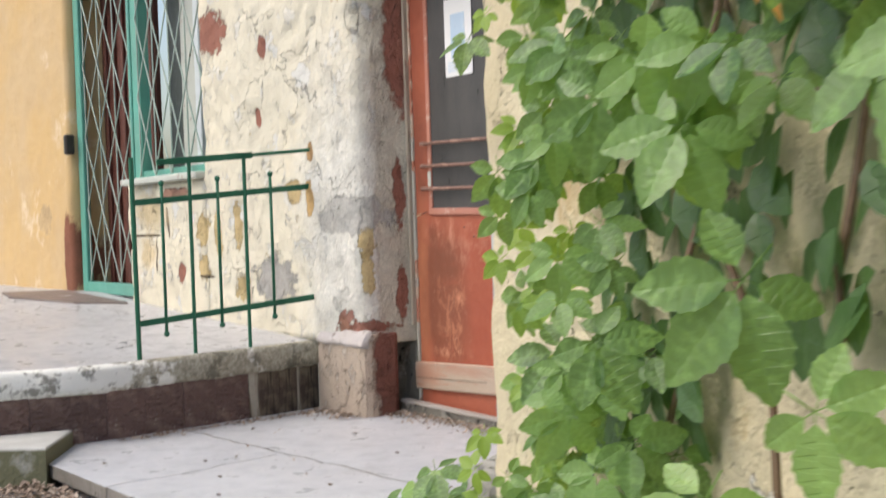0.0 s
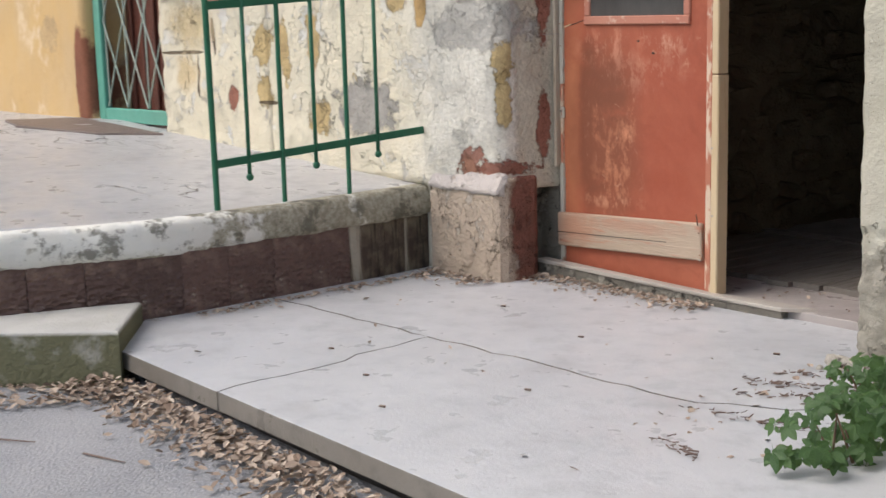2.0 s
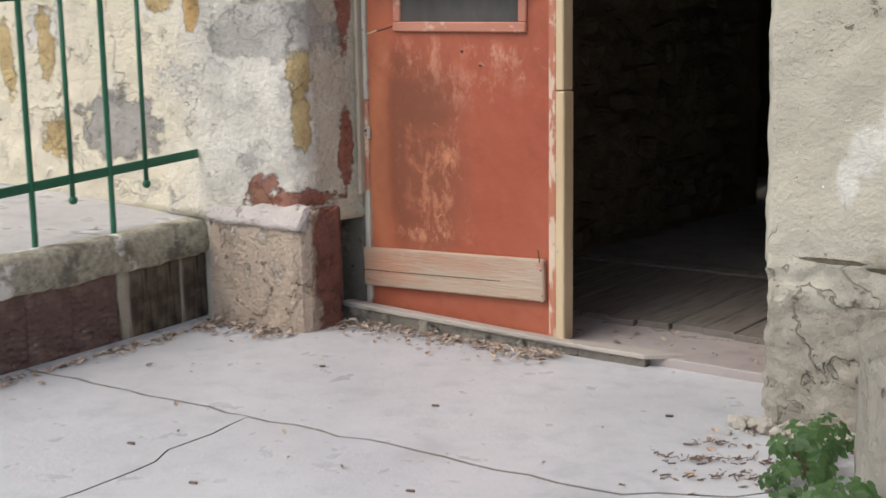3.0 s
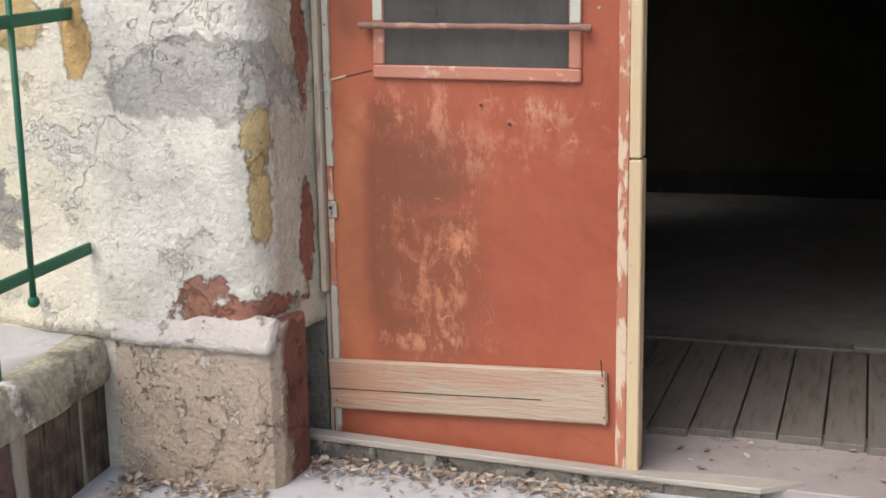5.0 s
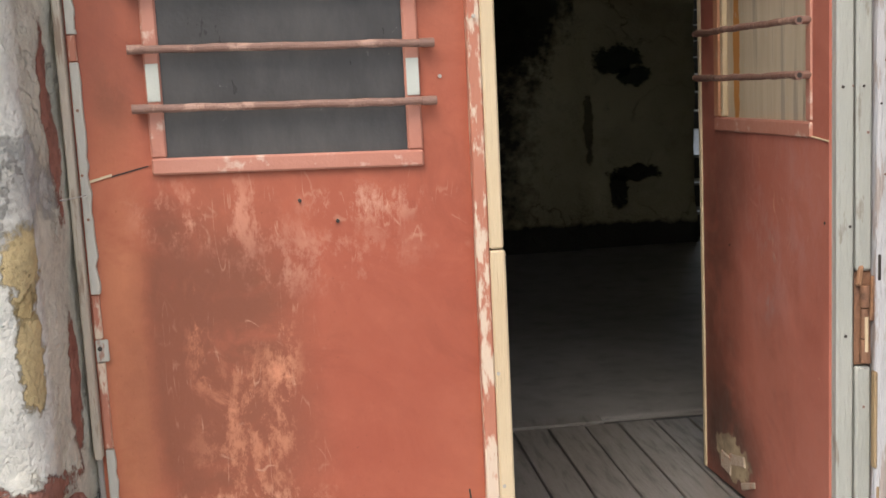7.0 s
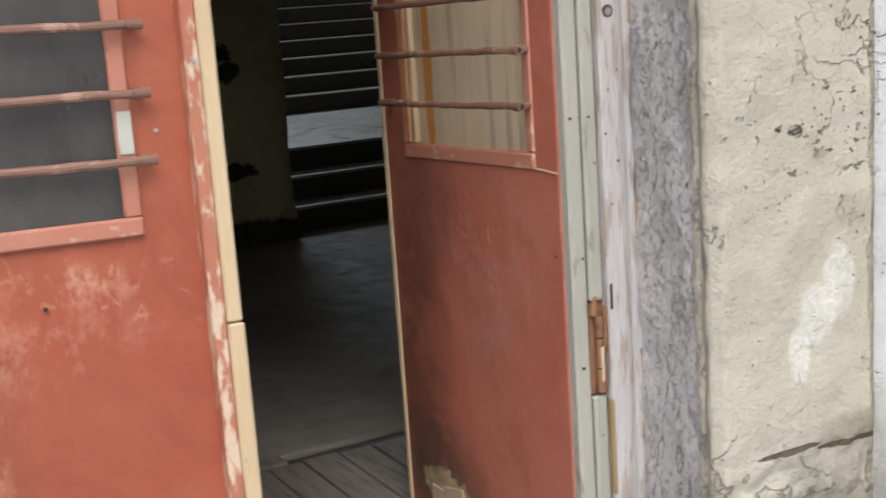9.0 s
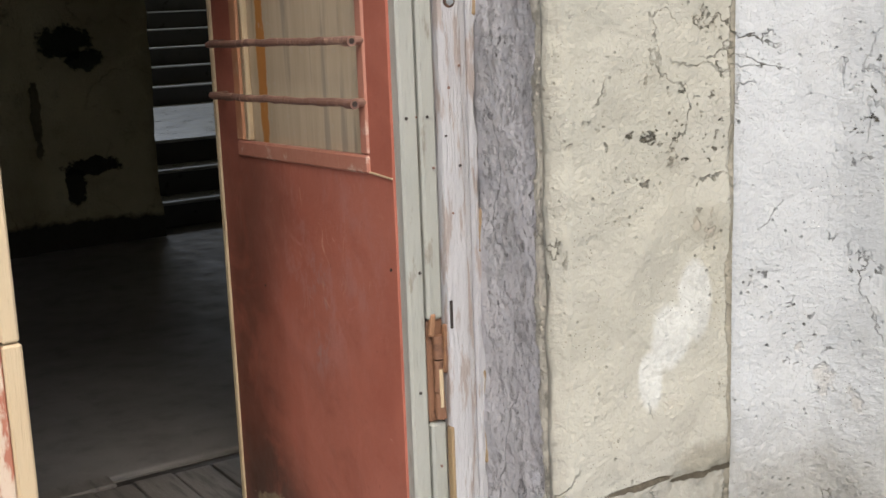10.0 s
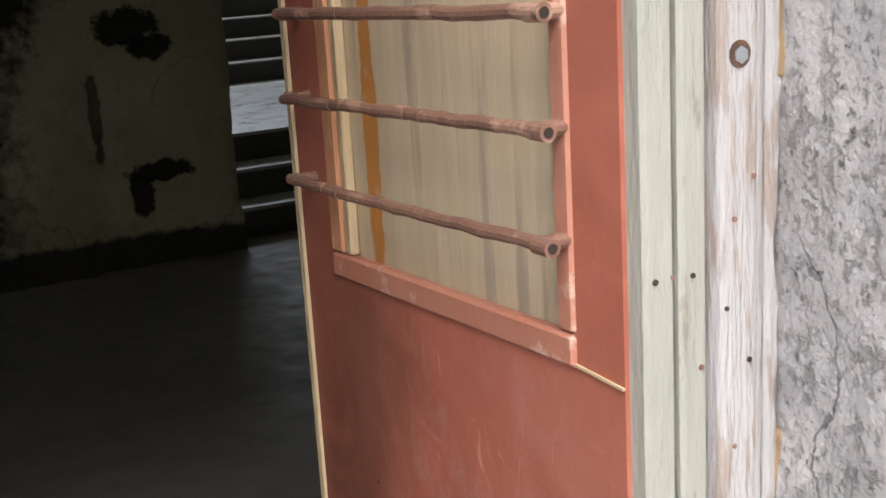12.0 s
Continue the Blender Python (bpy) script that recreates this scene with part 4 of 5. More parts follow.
def holed_slab(x0, x1, z0, z1, hx0, hx1, hz0, hz1, t):
    """A board with a rectangular opening through it, in one piece."""
    bm = bmesh.new()
    outer, inner = ((x0, z0), (x1, z0), (x1, z1), (x0, z1)), ((hx0, hz0), (hx1, hz0), (hx1, hz1), (hx0, hz1))
    ring = {}
    for y in (0.0, t):
        ring[y] = ([bm.verts.new((x, y, z)) for x, z in outer], [bm.verts.new((x, y, z)) for x, z in inner])
    for i in range(4):
        j = (i + 1) % 4
        for y in (0.0, t):
            o, n = ring[y]
            bm.faces.new((o[i], o[j], n[j], n[i]))
        for k in (0, 1):
            a, b = ring[0.0][k], ring[t][k]
            bm.faces.new((a[i], a[j], b[j], b[i]))
    bmesh.ops.recalc_face_normals(bm, faces=bm.faces)
    return bm


def leaf_body(leaf, to_world, material):
    """The board of a door leaf, with the pane's opening through it."""
    part("panel", holed_slab(0.026, 0.832, 0.004, 2.30, 0.205, 0.712, 1.03, 2.14, 0.038), material, leaf)


def build_left_leaf():
    leaf = thing("door_leaf", (0.03, 0.0, 0.03), "closed brick-red wooden door leaf, scuffed, with dusty glass and rusty bars", "door")
    I = Matrix.Identity(4)
    leaf_body(leaf, I, M_RED)
    sag = Matrix.Identity(4)
    sag[2][0], sag[2][3] = -0.022, 0.0046
    bars_and_glass(leaf, sag, M_RED, 0.83, M_GLASS)
    part("kick_board", box((0.030, -0.022, 0.094), (0.812, 0.001, 0.236), 0.005, pose(0, 0, 0, 0, -2.0, 0)), M_OLDBOARD, leaf, "weathered kick board with rubbed paint")
    part("split_line", box((0.030, -0.0232, 0.152), (0.640, -0.021, 0.1545), 0, pose(0, 0, 0, 0, -2.0, 0)), M_DARK, leaf)
    for x, z in ((0.80, 0.115), (0.795, 0.20), (0.045, 0.12)):
        part("nail", rod((x, -0.0236, z + 0.035 * x), (x, -0.02, z + 0.035 * x), 0.0035, 8), M_RUSTDARK, leaf)
    part("astragal", box((0.830, -0.030, 0.008), (0.858, 0.030, 2.30), 0.003), M_STRIP, leaf, "flaking wooden edge strip")
    part("edge_strip", box((0.8585, -0.034, 0.005), (0.891, 0.026, 0.815), 0.004), M_WOOD, leaf, "pale bare wood strip")
    part("edge_strip", box((0.8585, -0.034, 0.818), (0.888, 0.026, 2.30), 0.004), M_WOOD, leaf, "pale bare wood strip")
    for x, z in ((0.470, 0.942), (0.546, 0.895)):
        part("nail", rod((x, -0.006, z), (x, 0.002, z), 0.004, 8), M_DARK, leaf)
    for x, z in ((0.774, 1.182), (0.865, 0.55), (0.868, 0.30), (0.80, 0.125), (0.845, 1.30)):
        part("screw", rod((x, -0.036 if x > 0.83 else -0.024 if z < 0.2 else -0.004, z), (x, 0.0, z), 0.004, 8), M_SILLWOOD, leaf)
    for x, z in ((0.181, 1.195), (0.704, 1.182)):
        part("bare_patch", box((x, -0.0125, z - 0.036), (x + 0.026, -0.009, z + 0.040), 0.001), M_SILL, leaf, "bare pale wood on the trim")
    part("bent_nail", rod((0.796, -0.03, 0.255), (0.792, -0.034, 0.300), 0.002, 6), M_DARK, leaf)
    part("split", box((0.052, -0.003, 0.0), (0.100, 0.0, 0.005), 0, pose(0, 0, 0.990, 0, -14, 0)), M_WOOD, leaf, "bare split in the panel")
    part("crack", box((0.098, -0.002, 0.0), (0.175, 0.0, 0.0025), 0, pose(0, 0, 0.990, 0, -13, 0)), M_DARK, leaf)
    note = thing("paper_notice", (0.47, -0.006, 1.70), "white paper notice with a faded blue print behind the door glass", "notice")
    part("sheet", box((0.362, -0.0075, 1.700), (0.585, -0.0055, 2.09), 0), M_PAPER, note)
    rnd = random.Random(8)
    part("print", box((0.415, -0.0095, 1.79), (0.530, -0.0078, 2.01), 0), M_BLUEINK, note, "faded blue picture")
    for i in range(4):
        part("text_line", box((0.385, -0.0095, 1.725 + 0.014 * i), (0.50 + 0.06 * rnd.random(), -0.0078, 1.730 + 0.014 * i), 0), M_BLUEINK, note)


build_left_leaf()


def build_right_leaf():
    leaf = thing("door_leaf", (1.60, -0.02, 0.03), "brick-red wooden door leaf standing open, boarded with stained plywood", "door")
    # mirrored leaf, hinged at x = 1.60, swung inward and sagging a little
    m = Matrix.Translation((1.600, -0.035, 0)) @ Matrix(((-0.037, 0.999, 0, 0), (0.999, 0.037, 0, 0), (-0.020, 0, 1, 0), (0, 0, 0, 1)))
    W = lambda bm: (bmesh.ops.transform(bm, matrix=m, verts=bm.verts), bmesh.ops.recalc_face_normals(bm, faces=bm.faces), bm)[2]
    z0, z1 = 0.045, 2.30
    part("panel", W(holed_slab(0.0, 0.745, z0, z1, 0.095, 0.618, 1.032, 2.14, 0.038)), M_RED2, leaf)
    part("board", W(box((0.09, 0.014, 1.030), (0.622, 0.026, 2.14), 0)), M_PLY, leaf, "stained plywood board in place of glass")
    for lo, hi in (((0.078, -0.006, 1.007), (0.644, 0.012, 1.043)), ((0.078, -0.004, 1.044), (0.107, 0.012, 2.13)), ((0.607, -0.006, 1.044), (0.644, 0.012, 2.13))):
        part("trim", W(box(lo, hi, 0.004)), M_TRIMORANGE if lo[0] > 0.6 else M_TRIM, leaf)
    part("bead", W(box((0.588, -0.002, 1.044), (0.606, 0.013, 2.13), 0.003)), M_WOOD, leaf, "unpainted glazing bead")
    rnd = random.Random(5)
    for z in (1.146, 1.264, 1.381):
        bm = bmesh.new()
        n = 16
        pts = [Vector((0.075 + 0.622 * i / n, -0.036 + 0.0012 * rnd.uniform(-1, 1), z + 0.0016 * rnd.uniform(-1, 1))) for i in range(n + 1)]
        for a, b in zip(pts, pts[1:]):
            rod(a, b, 0.0072 + 0.0016 * rnd.random(), 10, 0.0072 + 0.0016 * rnd.random(), bm)
        bar = part("bar", W(bm), M_RUST, leaf, "rusty round bar")
        for x in (0.088, 0.690):
            b2 = bmesh.new()
            rod((x, -0.036, z), (x, 0.0, z), 0.009, 10, None, b2)
            part("bar_end", W(b2), M_RUST, bar)
        b3 = bmesh.new()
        rod((0.064, -0.037, z), (0.092, -0.036, z), 0.0100, 14, None, b3)
        part("tube_end", W(b3), M_RUST, bar)
        b4 = bmesh.new()
        rod((0.0628, -0.037, z), (0.066, -0.037, z), 0.0058, 10, None, b4)
        part("tube_hole", W(b4), M_DARK, bar)
    part("edge_strip", W(box((0.7455, -0.004, z0), (0.764, 0.042, z1), 0.003)), M_WOOD, leaf, "bare wood edge")
    part("hole", W(rod((0.020, -0.0015, 0.824), (0.020, 0.002, 0.824), 0.0035, 8)), M_DARK, leaf)
    part("spot", W(rod((0.56, -0.0015, 0.71), (0.56, 0.002, 0.71), 0.0025, 8)), M_DARK, leaf)
    part("split", W(box((0.0, -0.003, 0.0), (0.080, 0.0, 0.003), 0, pose(0, 0, 1.002, 0, -5, 0))), M_WOOD, leaf, "bare split in the stile")
    # splintered ply at the rotten lower corner
    for x, z, w, h, t in ((0.52, 0.13, 0.10, 0.030, 12), (0.60, 0.105, 0.07, 0.045, -8), (0.45, 0.085, 0.09, 0.020, 20)):
        bm = box((-w / 2, -0.004, -h / 2), (w / 2, 0.001, h / 2), 0.002)
        for v in bm.verts:
            v.co += Vector((0.012, 0, 0.014)) * fbm(v.co.x + x, 0, v.co.z + z, 30)
        part("splinter", W((bmesh.ops.transform(bm, matrix=pose(x, 0, z, 0, t, 0), verts=bm.verts), bm)[1]), M_OLDBOARD, leaf, "splintered bare ply")


build_right_leaf()


def build_door_frame():
    fr = thing("door_frame", (0.88, 0.0, 0.0), "peeling painted timber door frame around the double door", "door frame", kind="structure")
    # left jamb: weathered board, a chipped pale strip, red paint and an old plate
    part("jamb", box((0.012, 0.004, 0.0), (0.0255, 0.10, 2.40), 0.003), M_SILLWOOD, fr)
    part("jamb_board", box((0.0135, -0.030, 0.43), (0.030, 0.003, 2.40), 0.003), M_BROWNWOOD, fr, "weathered brown jamb board")
    for z0, z1 in ((0.02, 0.445), (0.775, 1.245), (1.30, 1.42)):
        bm = box((0.0345, -0.012, z0), (0.0530, 0.0035, z1), 0.002)
        bmesh.ops.subdivide_edges(bm, edges=[e for e in bm.edges if abs(e.verts[0].co.z - e.verts[1].co.z) > 0.05], cuts=24)
        for v in bm.verts:
            if v.co.x > 0.045:
                v.co.x += 0.006 * min(0.6, fbm(0, 0, v.co.z, 26))
        part("cover_strip", bm, M_CHIPPED, fr, "chipped pale cover strip")
    for z0, z1 in ((0.447, 0.632), (0.682, 0.773), (1.247, 1.298), (1.422, 2.38)):
        part("cover_strip", box((0.0345, -0.010, z0), (0.050, 0.0035, z1), 0.002), M_STRIP, fr, "flaking red cover strip")
    plate = part("hinge_plate", box((0.0345, -0.013, 0.634), (0.060, -0.004, 0.680), 0.002), M_CHIPPED, fr, "small painted plate")
    part("screw", rod((0.043, -0.0145, 0.662), (0.043, -0.010, 0.662), 0.005, 8), M_DARK, plate)
    for x, z in ((0.043, 1.15), (0.040, 1.02), (0.044, 0.93)):
        part("screw", rod((x, -0.0135, z), (x, -0.008, z), 0.0032, 8), M_RUSTDARK, fr)
    # right jamb: two pale green strips, then a peeled white post with a groove down it
    part("stop_strip", box((1.606, -0.062, 0.0), (1.6445, 0.03, 2.40), 0.005), M_GREENGREY, fr, "pale green wooden strip")
    for z0, z1 in ((0.0, 0.510), (0.722, 2.40)):
        part("stop_strip", box((1.648, -0.066, z0), (1.6825, 0.03, z1), 0.005), M_GREENGREY, fr, "pale green wooden strip")
    post = part("jamb", box((1.6875, -0.078, -0.02), (1.737, 0.06, 2.40), 0.006, None, 2), M_WHITEWOOD, fr, "jamb with peeling white paint")
    part("moulding", box((1.7395, -0.066, -0.02), (1.756, 0.055, 2.40), 0.006, None, 2), M_WHITEWOOD, fr, "peeling white moulding")
    bm = box((1.757, -0.070, -0.02), (1.778, 0.050, 2.40), 0.005)
    bmesh.ops.subdivide_edges(bm, edges=[e for e in bm.edges if abs(e.verts[0].co.z - e.verts[1].co.z) > 0.05], cuts=70)
    for v in bm.verts:
        if v.co.x > 1.768:
            v.co.x += 0.012 * fbm(0, v.co.y, v.co.z, 11)
    part("edge_board", bm, M_WHITEWOOD, fr, "worn outer edge of the jamb")
    part("jamb_core", box((1.610, 0.031, 0.0), (1.79, 0.16, 2.40), 0.003), M_SILLWOOD, fr)
    # Near-black filler behind the strips, painting the shade between them.
    part("gap", box((1.64, -0.05, 0.0), (1.765, 0.029, 2.40), 0), M_DARK, fr)
    hinge = part("hinge", box((1.6485, -0.056, 0.512), (1.6865, -0.048, 0.720), 0.004), M_RUSTDARK, fr, "rusted hinge in splintered wood")
    for z0, z1, r in ((0.520, 0.572, 0.0105), (0.575, 0.640, 0.0095), (0.643, 0.690, 0.0105)):
        part("knuckle", rod((1.668, -0.064, z0), (1.668, -0.064, z1), r, 12), M_RUSTDARK, hinge)
    part("pin", rod((1.668, -0.0725, 0.545), (1.668, -0.0725, 0.622), 0.0042, 8), M_WOOD, hinge, "bright worn pin")
    for x, z0, z1, t in ((1.654, 0.690, 0.735, 6), (1.677, 0.515, 0.60, -4), (1.683, 0.61, 0.71, 3)):
        part("splinter", box((-0.006, -0.006, 0), (0.006, 0.006, z1 - z0), 0.003, pose(x, -0.063, z0, 0, t, 0)), M_ORANGEWOOD, hinge, "split orange wood")
    part("slot", box((1.690, -0.0795, 0.700), (1.699, -0.070, 0.760), 0.003), M_DARK, fr)
    for z0, z1, x in ((0.28, 0.50, 1.684), (0.02, 0.24, 1.690)):
        part("rot", box((x, -0.0800, z0), (x + 0.008, -0.06, z1), 0.003), M_ROT, fr, "rotten brown wood at the jamb edge")
    for z0, z1 in ((0.40, 0.60), (1.30, 1.60), (0.84, 0.93)):
        bm = box((1.770, -0.074, z0), (1.788, -0.050, z1), 0.005)
        bmesh.ops.subdivide_edges(bm, edges=[e for e in bm.edges if abs(e.verts[0].co.z - e.verts[1].co.z) > 0.05], cuts=12)
        for v in bm.verts:
            v.co.x += 0.010 * fbm(1, v.co.y, v.co.z, 20)
        part("rot", bm, M_ROT, fr, "rotten brown wood at the jamb edge")
    # bolt sunk in its hole
    part("bolt_hole", rod((1.712, -0.0790, 1.331), (1.712, -0.07, 1.331), 0.0135, 18), M_RUSTHOLE, fr, "dark rusty bolt hole")
    part("bolt", rod((1.713, -0.0805, 1.330), (1.713, -0.07, 1.330), 0.0085, 6), M_BOLT, fr, "grey bolt end")
    rnd = random.Random(2)
    for x, z, y in ((1.618, 1.118, -0.063), (1.640, 1.119, -0.063), (1.634, 0.82, -0.063), (1.672, 1.02, -0.067), (1.662, 1.118, -0.067), (1.705, 1.17, -0.079), (1.705, 0.93, -0.079), (1.725, 1.02, -0.079), (1.625, 0.58, -0.063), (1.665, 0.42, -0.067), (1.712, 1.47, -0.079), (1.730, 1.21, -0.079), (1.695, 1.08, -0.079)):
        part("screw", rod((x, y - 0.001, z), (x, y + 0.01, z), rnd.uniform(0.0020, 0.0034), 10), M_RUST if rnd.random() < 0.5 else M_DARK, fr)
    part("head", box((0.012, -0.03, 2.31), (1.79, 0.10, 2.42), 0.004), M_WHITEWOOD, fr)


build_door_frame()
wire = thing("wire", (0.0, -0.03, 0.98), "thin bent wire twisted round the jamb", "wire")
part("strand", rod((-0.03, -0.085, 0.985), (0.01, -0.075, 0.978), 0.0016, 6), M_SILLWOOD, wire)
part("strand", rod((0.01, -0.075, 0.978), (0.045, -0.016, 0.980), 0.0016, 6), M_SILLWOOD, wire)

# threshold board lying along the sill
sillb = thing("threshold_board", (0.6, -0.05, -0.03), "grey weathered board lying along the door sill", "board")
lath = along([(-0.03, -0.088), (1.20, -0.062)], 0.1) + [(1.30, 0.012), (1.12, 0.004), (0.90, -0.022), (0.40, -0.034), (-0.03, -0.036)]
bm = prism(lath, lambda x, y: max(0.013, 0.040 - 0.030 * x) - 0.016, lambda x, y: max(0.013, 0.040 - 0.030 * x) + 0.002 * fbm(x, y, 0, 5), 0.003)
# Added filler below the raised board, coloured dark to look like a shaded recess.
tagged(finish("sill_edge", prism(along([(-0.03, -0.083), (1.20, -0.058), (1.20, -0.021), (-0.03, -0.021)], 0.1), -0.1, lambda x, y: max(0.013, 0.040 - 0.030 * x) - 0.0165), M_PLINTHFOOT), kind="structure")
part("board", bm, M_SILLWOOD, sillb)
sill = tagged(finish("door_sill", prism([(0.02, -0.02), (1.79, -0.02), (1.79, 0.42), (0.02, 0.42)], -0.1, 0.0, 0.004), M_THRESH), kind="structure")
hall_boards = tagged(finish("floor_boards", prism([(0.02, 0.425), (1.95, 0.425), (1.95, 1.30), (0.02, 1.30)], -0.1, -0.002), M_DARK), kind="structure")


def build_hall_planks():
    rnd = random.Random(6)
    x = 0.04
    while x < 1.9:
        w = 0.112 + 0.012 * rnd.random()
        e = 0.28 + 0.05 * rnd.random()
        part("plank", box((x + 0.003, e, -0.01), (x + w - 0.003, 1.20 + 0.02 * rnd.random(), 0.020 + 0.003 * rnd.random()), 0.002), M_PLANK, hall_boards)
        x += w
    part("cross_board", box((0.05, 1.215, -0.01), (1.40, 1.295, 0.030), 0.004), M_PLANK, hall_boards)
    part("cross_board", box((0.05, 1.31, -0.01), (1.95, 1.95, 0.014), 0.004), M_INFLOOR, hall_boards)


build_hall_planks()


# ---- terrace door, window and grilles ----
def lattice(parent, x0, x1, z0, z1, y, pitch, seg_h):
    """Folding scissor grille: crossed flat bars."""
    n = max(1, round((x1 - x0) / pitch))
    w = (x1 - x0) / n
    for i in range(n + 1):
        part("upright", rod((x0 + i * w, y, z0), (x0 + i * w, y, z1), 0.006, 6), M_GRILLE, parent)
    z = z0
    while z < z1 - 0.05:
        h = min(seg_h, z1 - z)
        for i in range(n):
            for a, b in (((x0 + i * w, z), (x0 + (i + 1) * w, z + h)), ((x0 + (i + 1) * w, z), (x0 + i * w, z + h))):
                part("bar", rod((a[0], y - 0.01, a[1]), (b[0], y - 0.01, b[1]), 0.0055, 6), M_GRILLE, parent)
        z += seg_h


def build_terrace_door():
    zb = terrace_z(-3.7)
    d = thing("terrace_door", (-3.7, -0.1, zb), "dark red-brown panelled door behind a teal folding grille", "door")
    part("panel", box((-4.20, -0.06, zb), (-3.15, -0.02, 2.9), 0.004), M_BROWNDOOR, d)
    for i in range(6):
        x = -4.12 + 0.18 * i
        part("batten", box((x, -0.085, zb + 0.05), (x + 0.05, -0.062, 2.88), 0.005), M_BROWNDOOR, d)
    g = thing("door_grille", (-3.7, -0.25, zb), "pale iron lattice grille in a teal steel frame", "grille")
    for lo, hi in (((-4.255, -0.27, zb), (-4.15, -0.22, 2.94)), ((-3.16, -0.27, zb), (-3.115, -0.22, 2.94)), ((-4.15, -0.27, zb), (-3.16, -0.22, zb + 0.09)), ((-4.15, -0.27, 2.86), (-3.16, -0.22, 2.94))):
        part("frame", box(lo, hi, 0.006), M_TEAL, g)
    lattice(g, -4.12, -3.18, zb + 0.1, 2.84, -0.245, 0.31, 0.56)
    part("lock", box((-4.29, -0.375, 1.60), (-4.235, -0.30, 1.76), 0.012), M_DARK, g, "dark lock box")
    m = thing("door_mat", (-4.2, -0.7, terrace_z(-4.2)), "grey-brown doormat lying on the terrace", "mat")
    bm = prism(along([(-4.25, -0.40), (-4.42, -0.86), (-3.85, -0.98), (-3.2, -0.72), (-2.95, -0.42)], 0.15), lambda x, y: terrace_z(x) + 0.004, lambda x, y: terrace_z(x) + 0.016 + 0.006 * fbm(x, y, 0, 6), 0.004)
    part("mat_pad", bm, M_MAT, m)


build_terrace_door()


def build_window():
    w = thing("window_1", (-2.4, -0.2, 1.33), "barred window beside the terrace door, teal frame, pane coloured as a dim room", "window", kind="structure")
    for lo, hi, mt in (((-3.11, -0.26, 1.34), (-2.98, -0.18, 2.95), M_TEAL), ((-3.10, -0.25, 1.345), (-1.85, -0.17, 1.40), M_TEAL)):
        part("frame", box(lo, hi, 0.006), mt, w)
    part("curtain", box((-2.72, -0.05, 1.40), (-2.45, -0.03, 2.95), 0.004), M_SILL, w, "pale curtain edge")
    part("sash", box((-2.40, -0.10, 1.40), (-2.32, -0.04, 2.95), 0.005), M_PALEBOARD, w, "white sash bar")
    part("sash", box((-2.30, -0.10, 1.84), (-1.86, -0.04, 1.92), 0.005), M_PALEBOARD, w, "white sash bar")
    # Opaque pane; the room's dimness is only its near-black colour.
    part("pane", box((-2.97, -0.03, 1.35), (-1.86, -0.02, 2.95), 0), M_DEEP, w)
    part("window_sill", box((-3.13, -0.375, 1.300), (-1.86, -0.16, 1.345), 0.008), M_SILL, w, "weathered painted sill")
    g = thing("window_grille", (-2.4, -0.22, 1.34), "pale iron lattice grille before the window", "grille")
    lattice(g, -2.95, -1.87, 1.36, 2.94, -0.28, 0.27, 0.56)


build_window()


def build_far_gate():
    g = thing("iron_gate", (-7.4, -0.3, 0.5), "green iron gate with slanting bars before a pale panel", "gate")
    z0 = terrace_z(-7)
    for lo, hi in (((-6.98, -0.36, z0), (-6.90, -0.30, 2.6)), ((-7.95, -0.36, z0), (-7.87, -0.30, 2.6)), ((-7.87, -0.36, z0), (-6.98, -0.30, z0 + 0.06))):
        part("frame", box(lo, hi, 0.006), M_GREEN, g)
    for i in range(9):
        z = z0 + 0.1 + 0.26 * i
        part("bar", rod((-7.9, -0.33, z), (-6.95, -0.33, z + 0.3), 0.010, 6), M_GREEN, g)
    part("panel", box((-8.0, -0.20, z0), (-6.87, -0.16, 2.7), 0.003), M_PALEBOARD, g, "pale blue-white panel")


build_far_gate()


# ---- terrace railing ----
def ball_bar(parent, x, y, z0, z1):
    bm = rod((x, y, z0 + 0.01), (x, y, z1 - 0.01), 0.0085, 10)
    for z in (z0, z1):
        bmesh.ops.create_uvsphere(bm, u_segments=10, v_segments=7, radius=0.0155, matrix=Matrix.Translation((x, y, z)))
    part("baluster", bm, M_GREEN, parent, smooth=True)


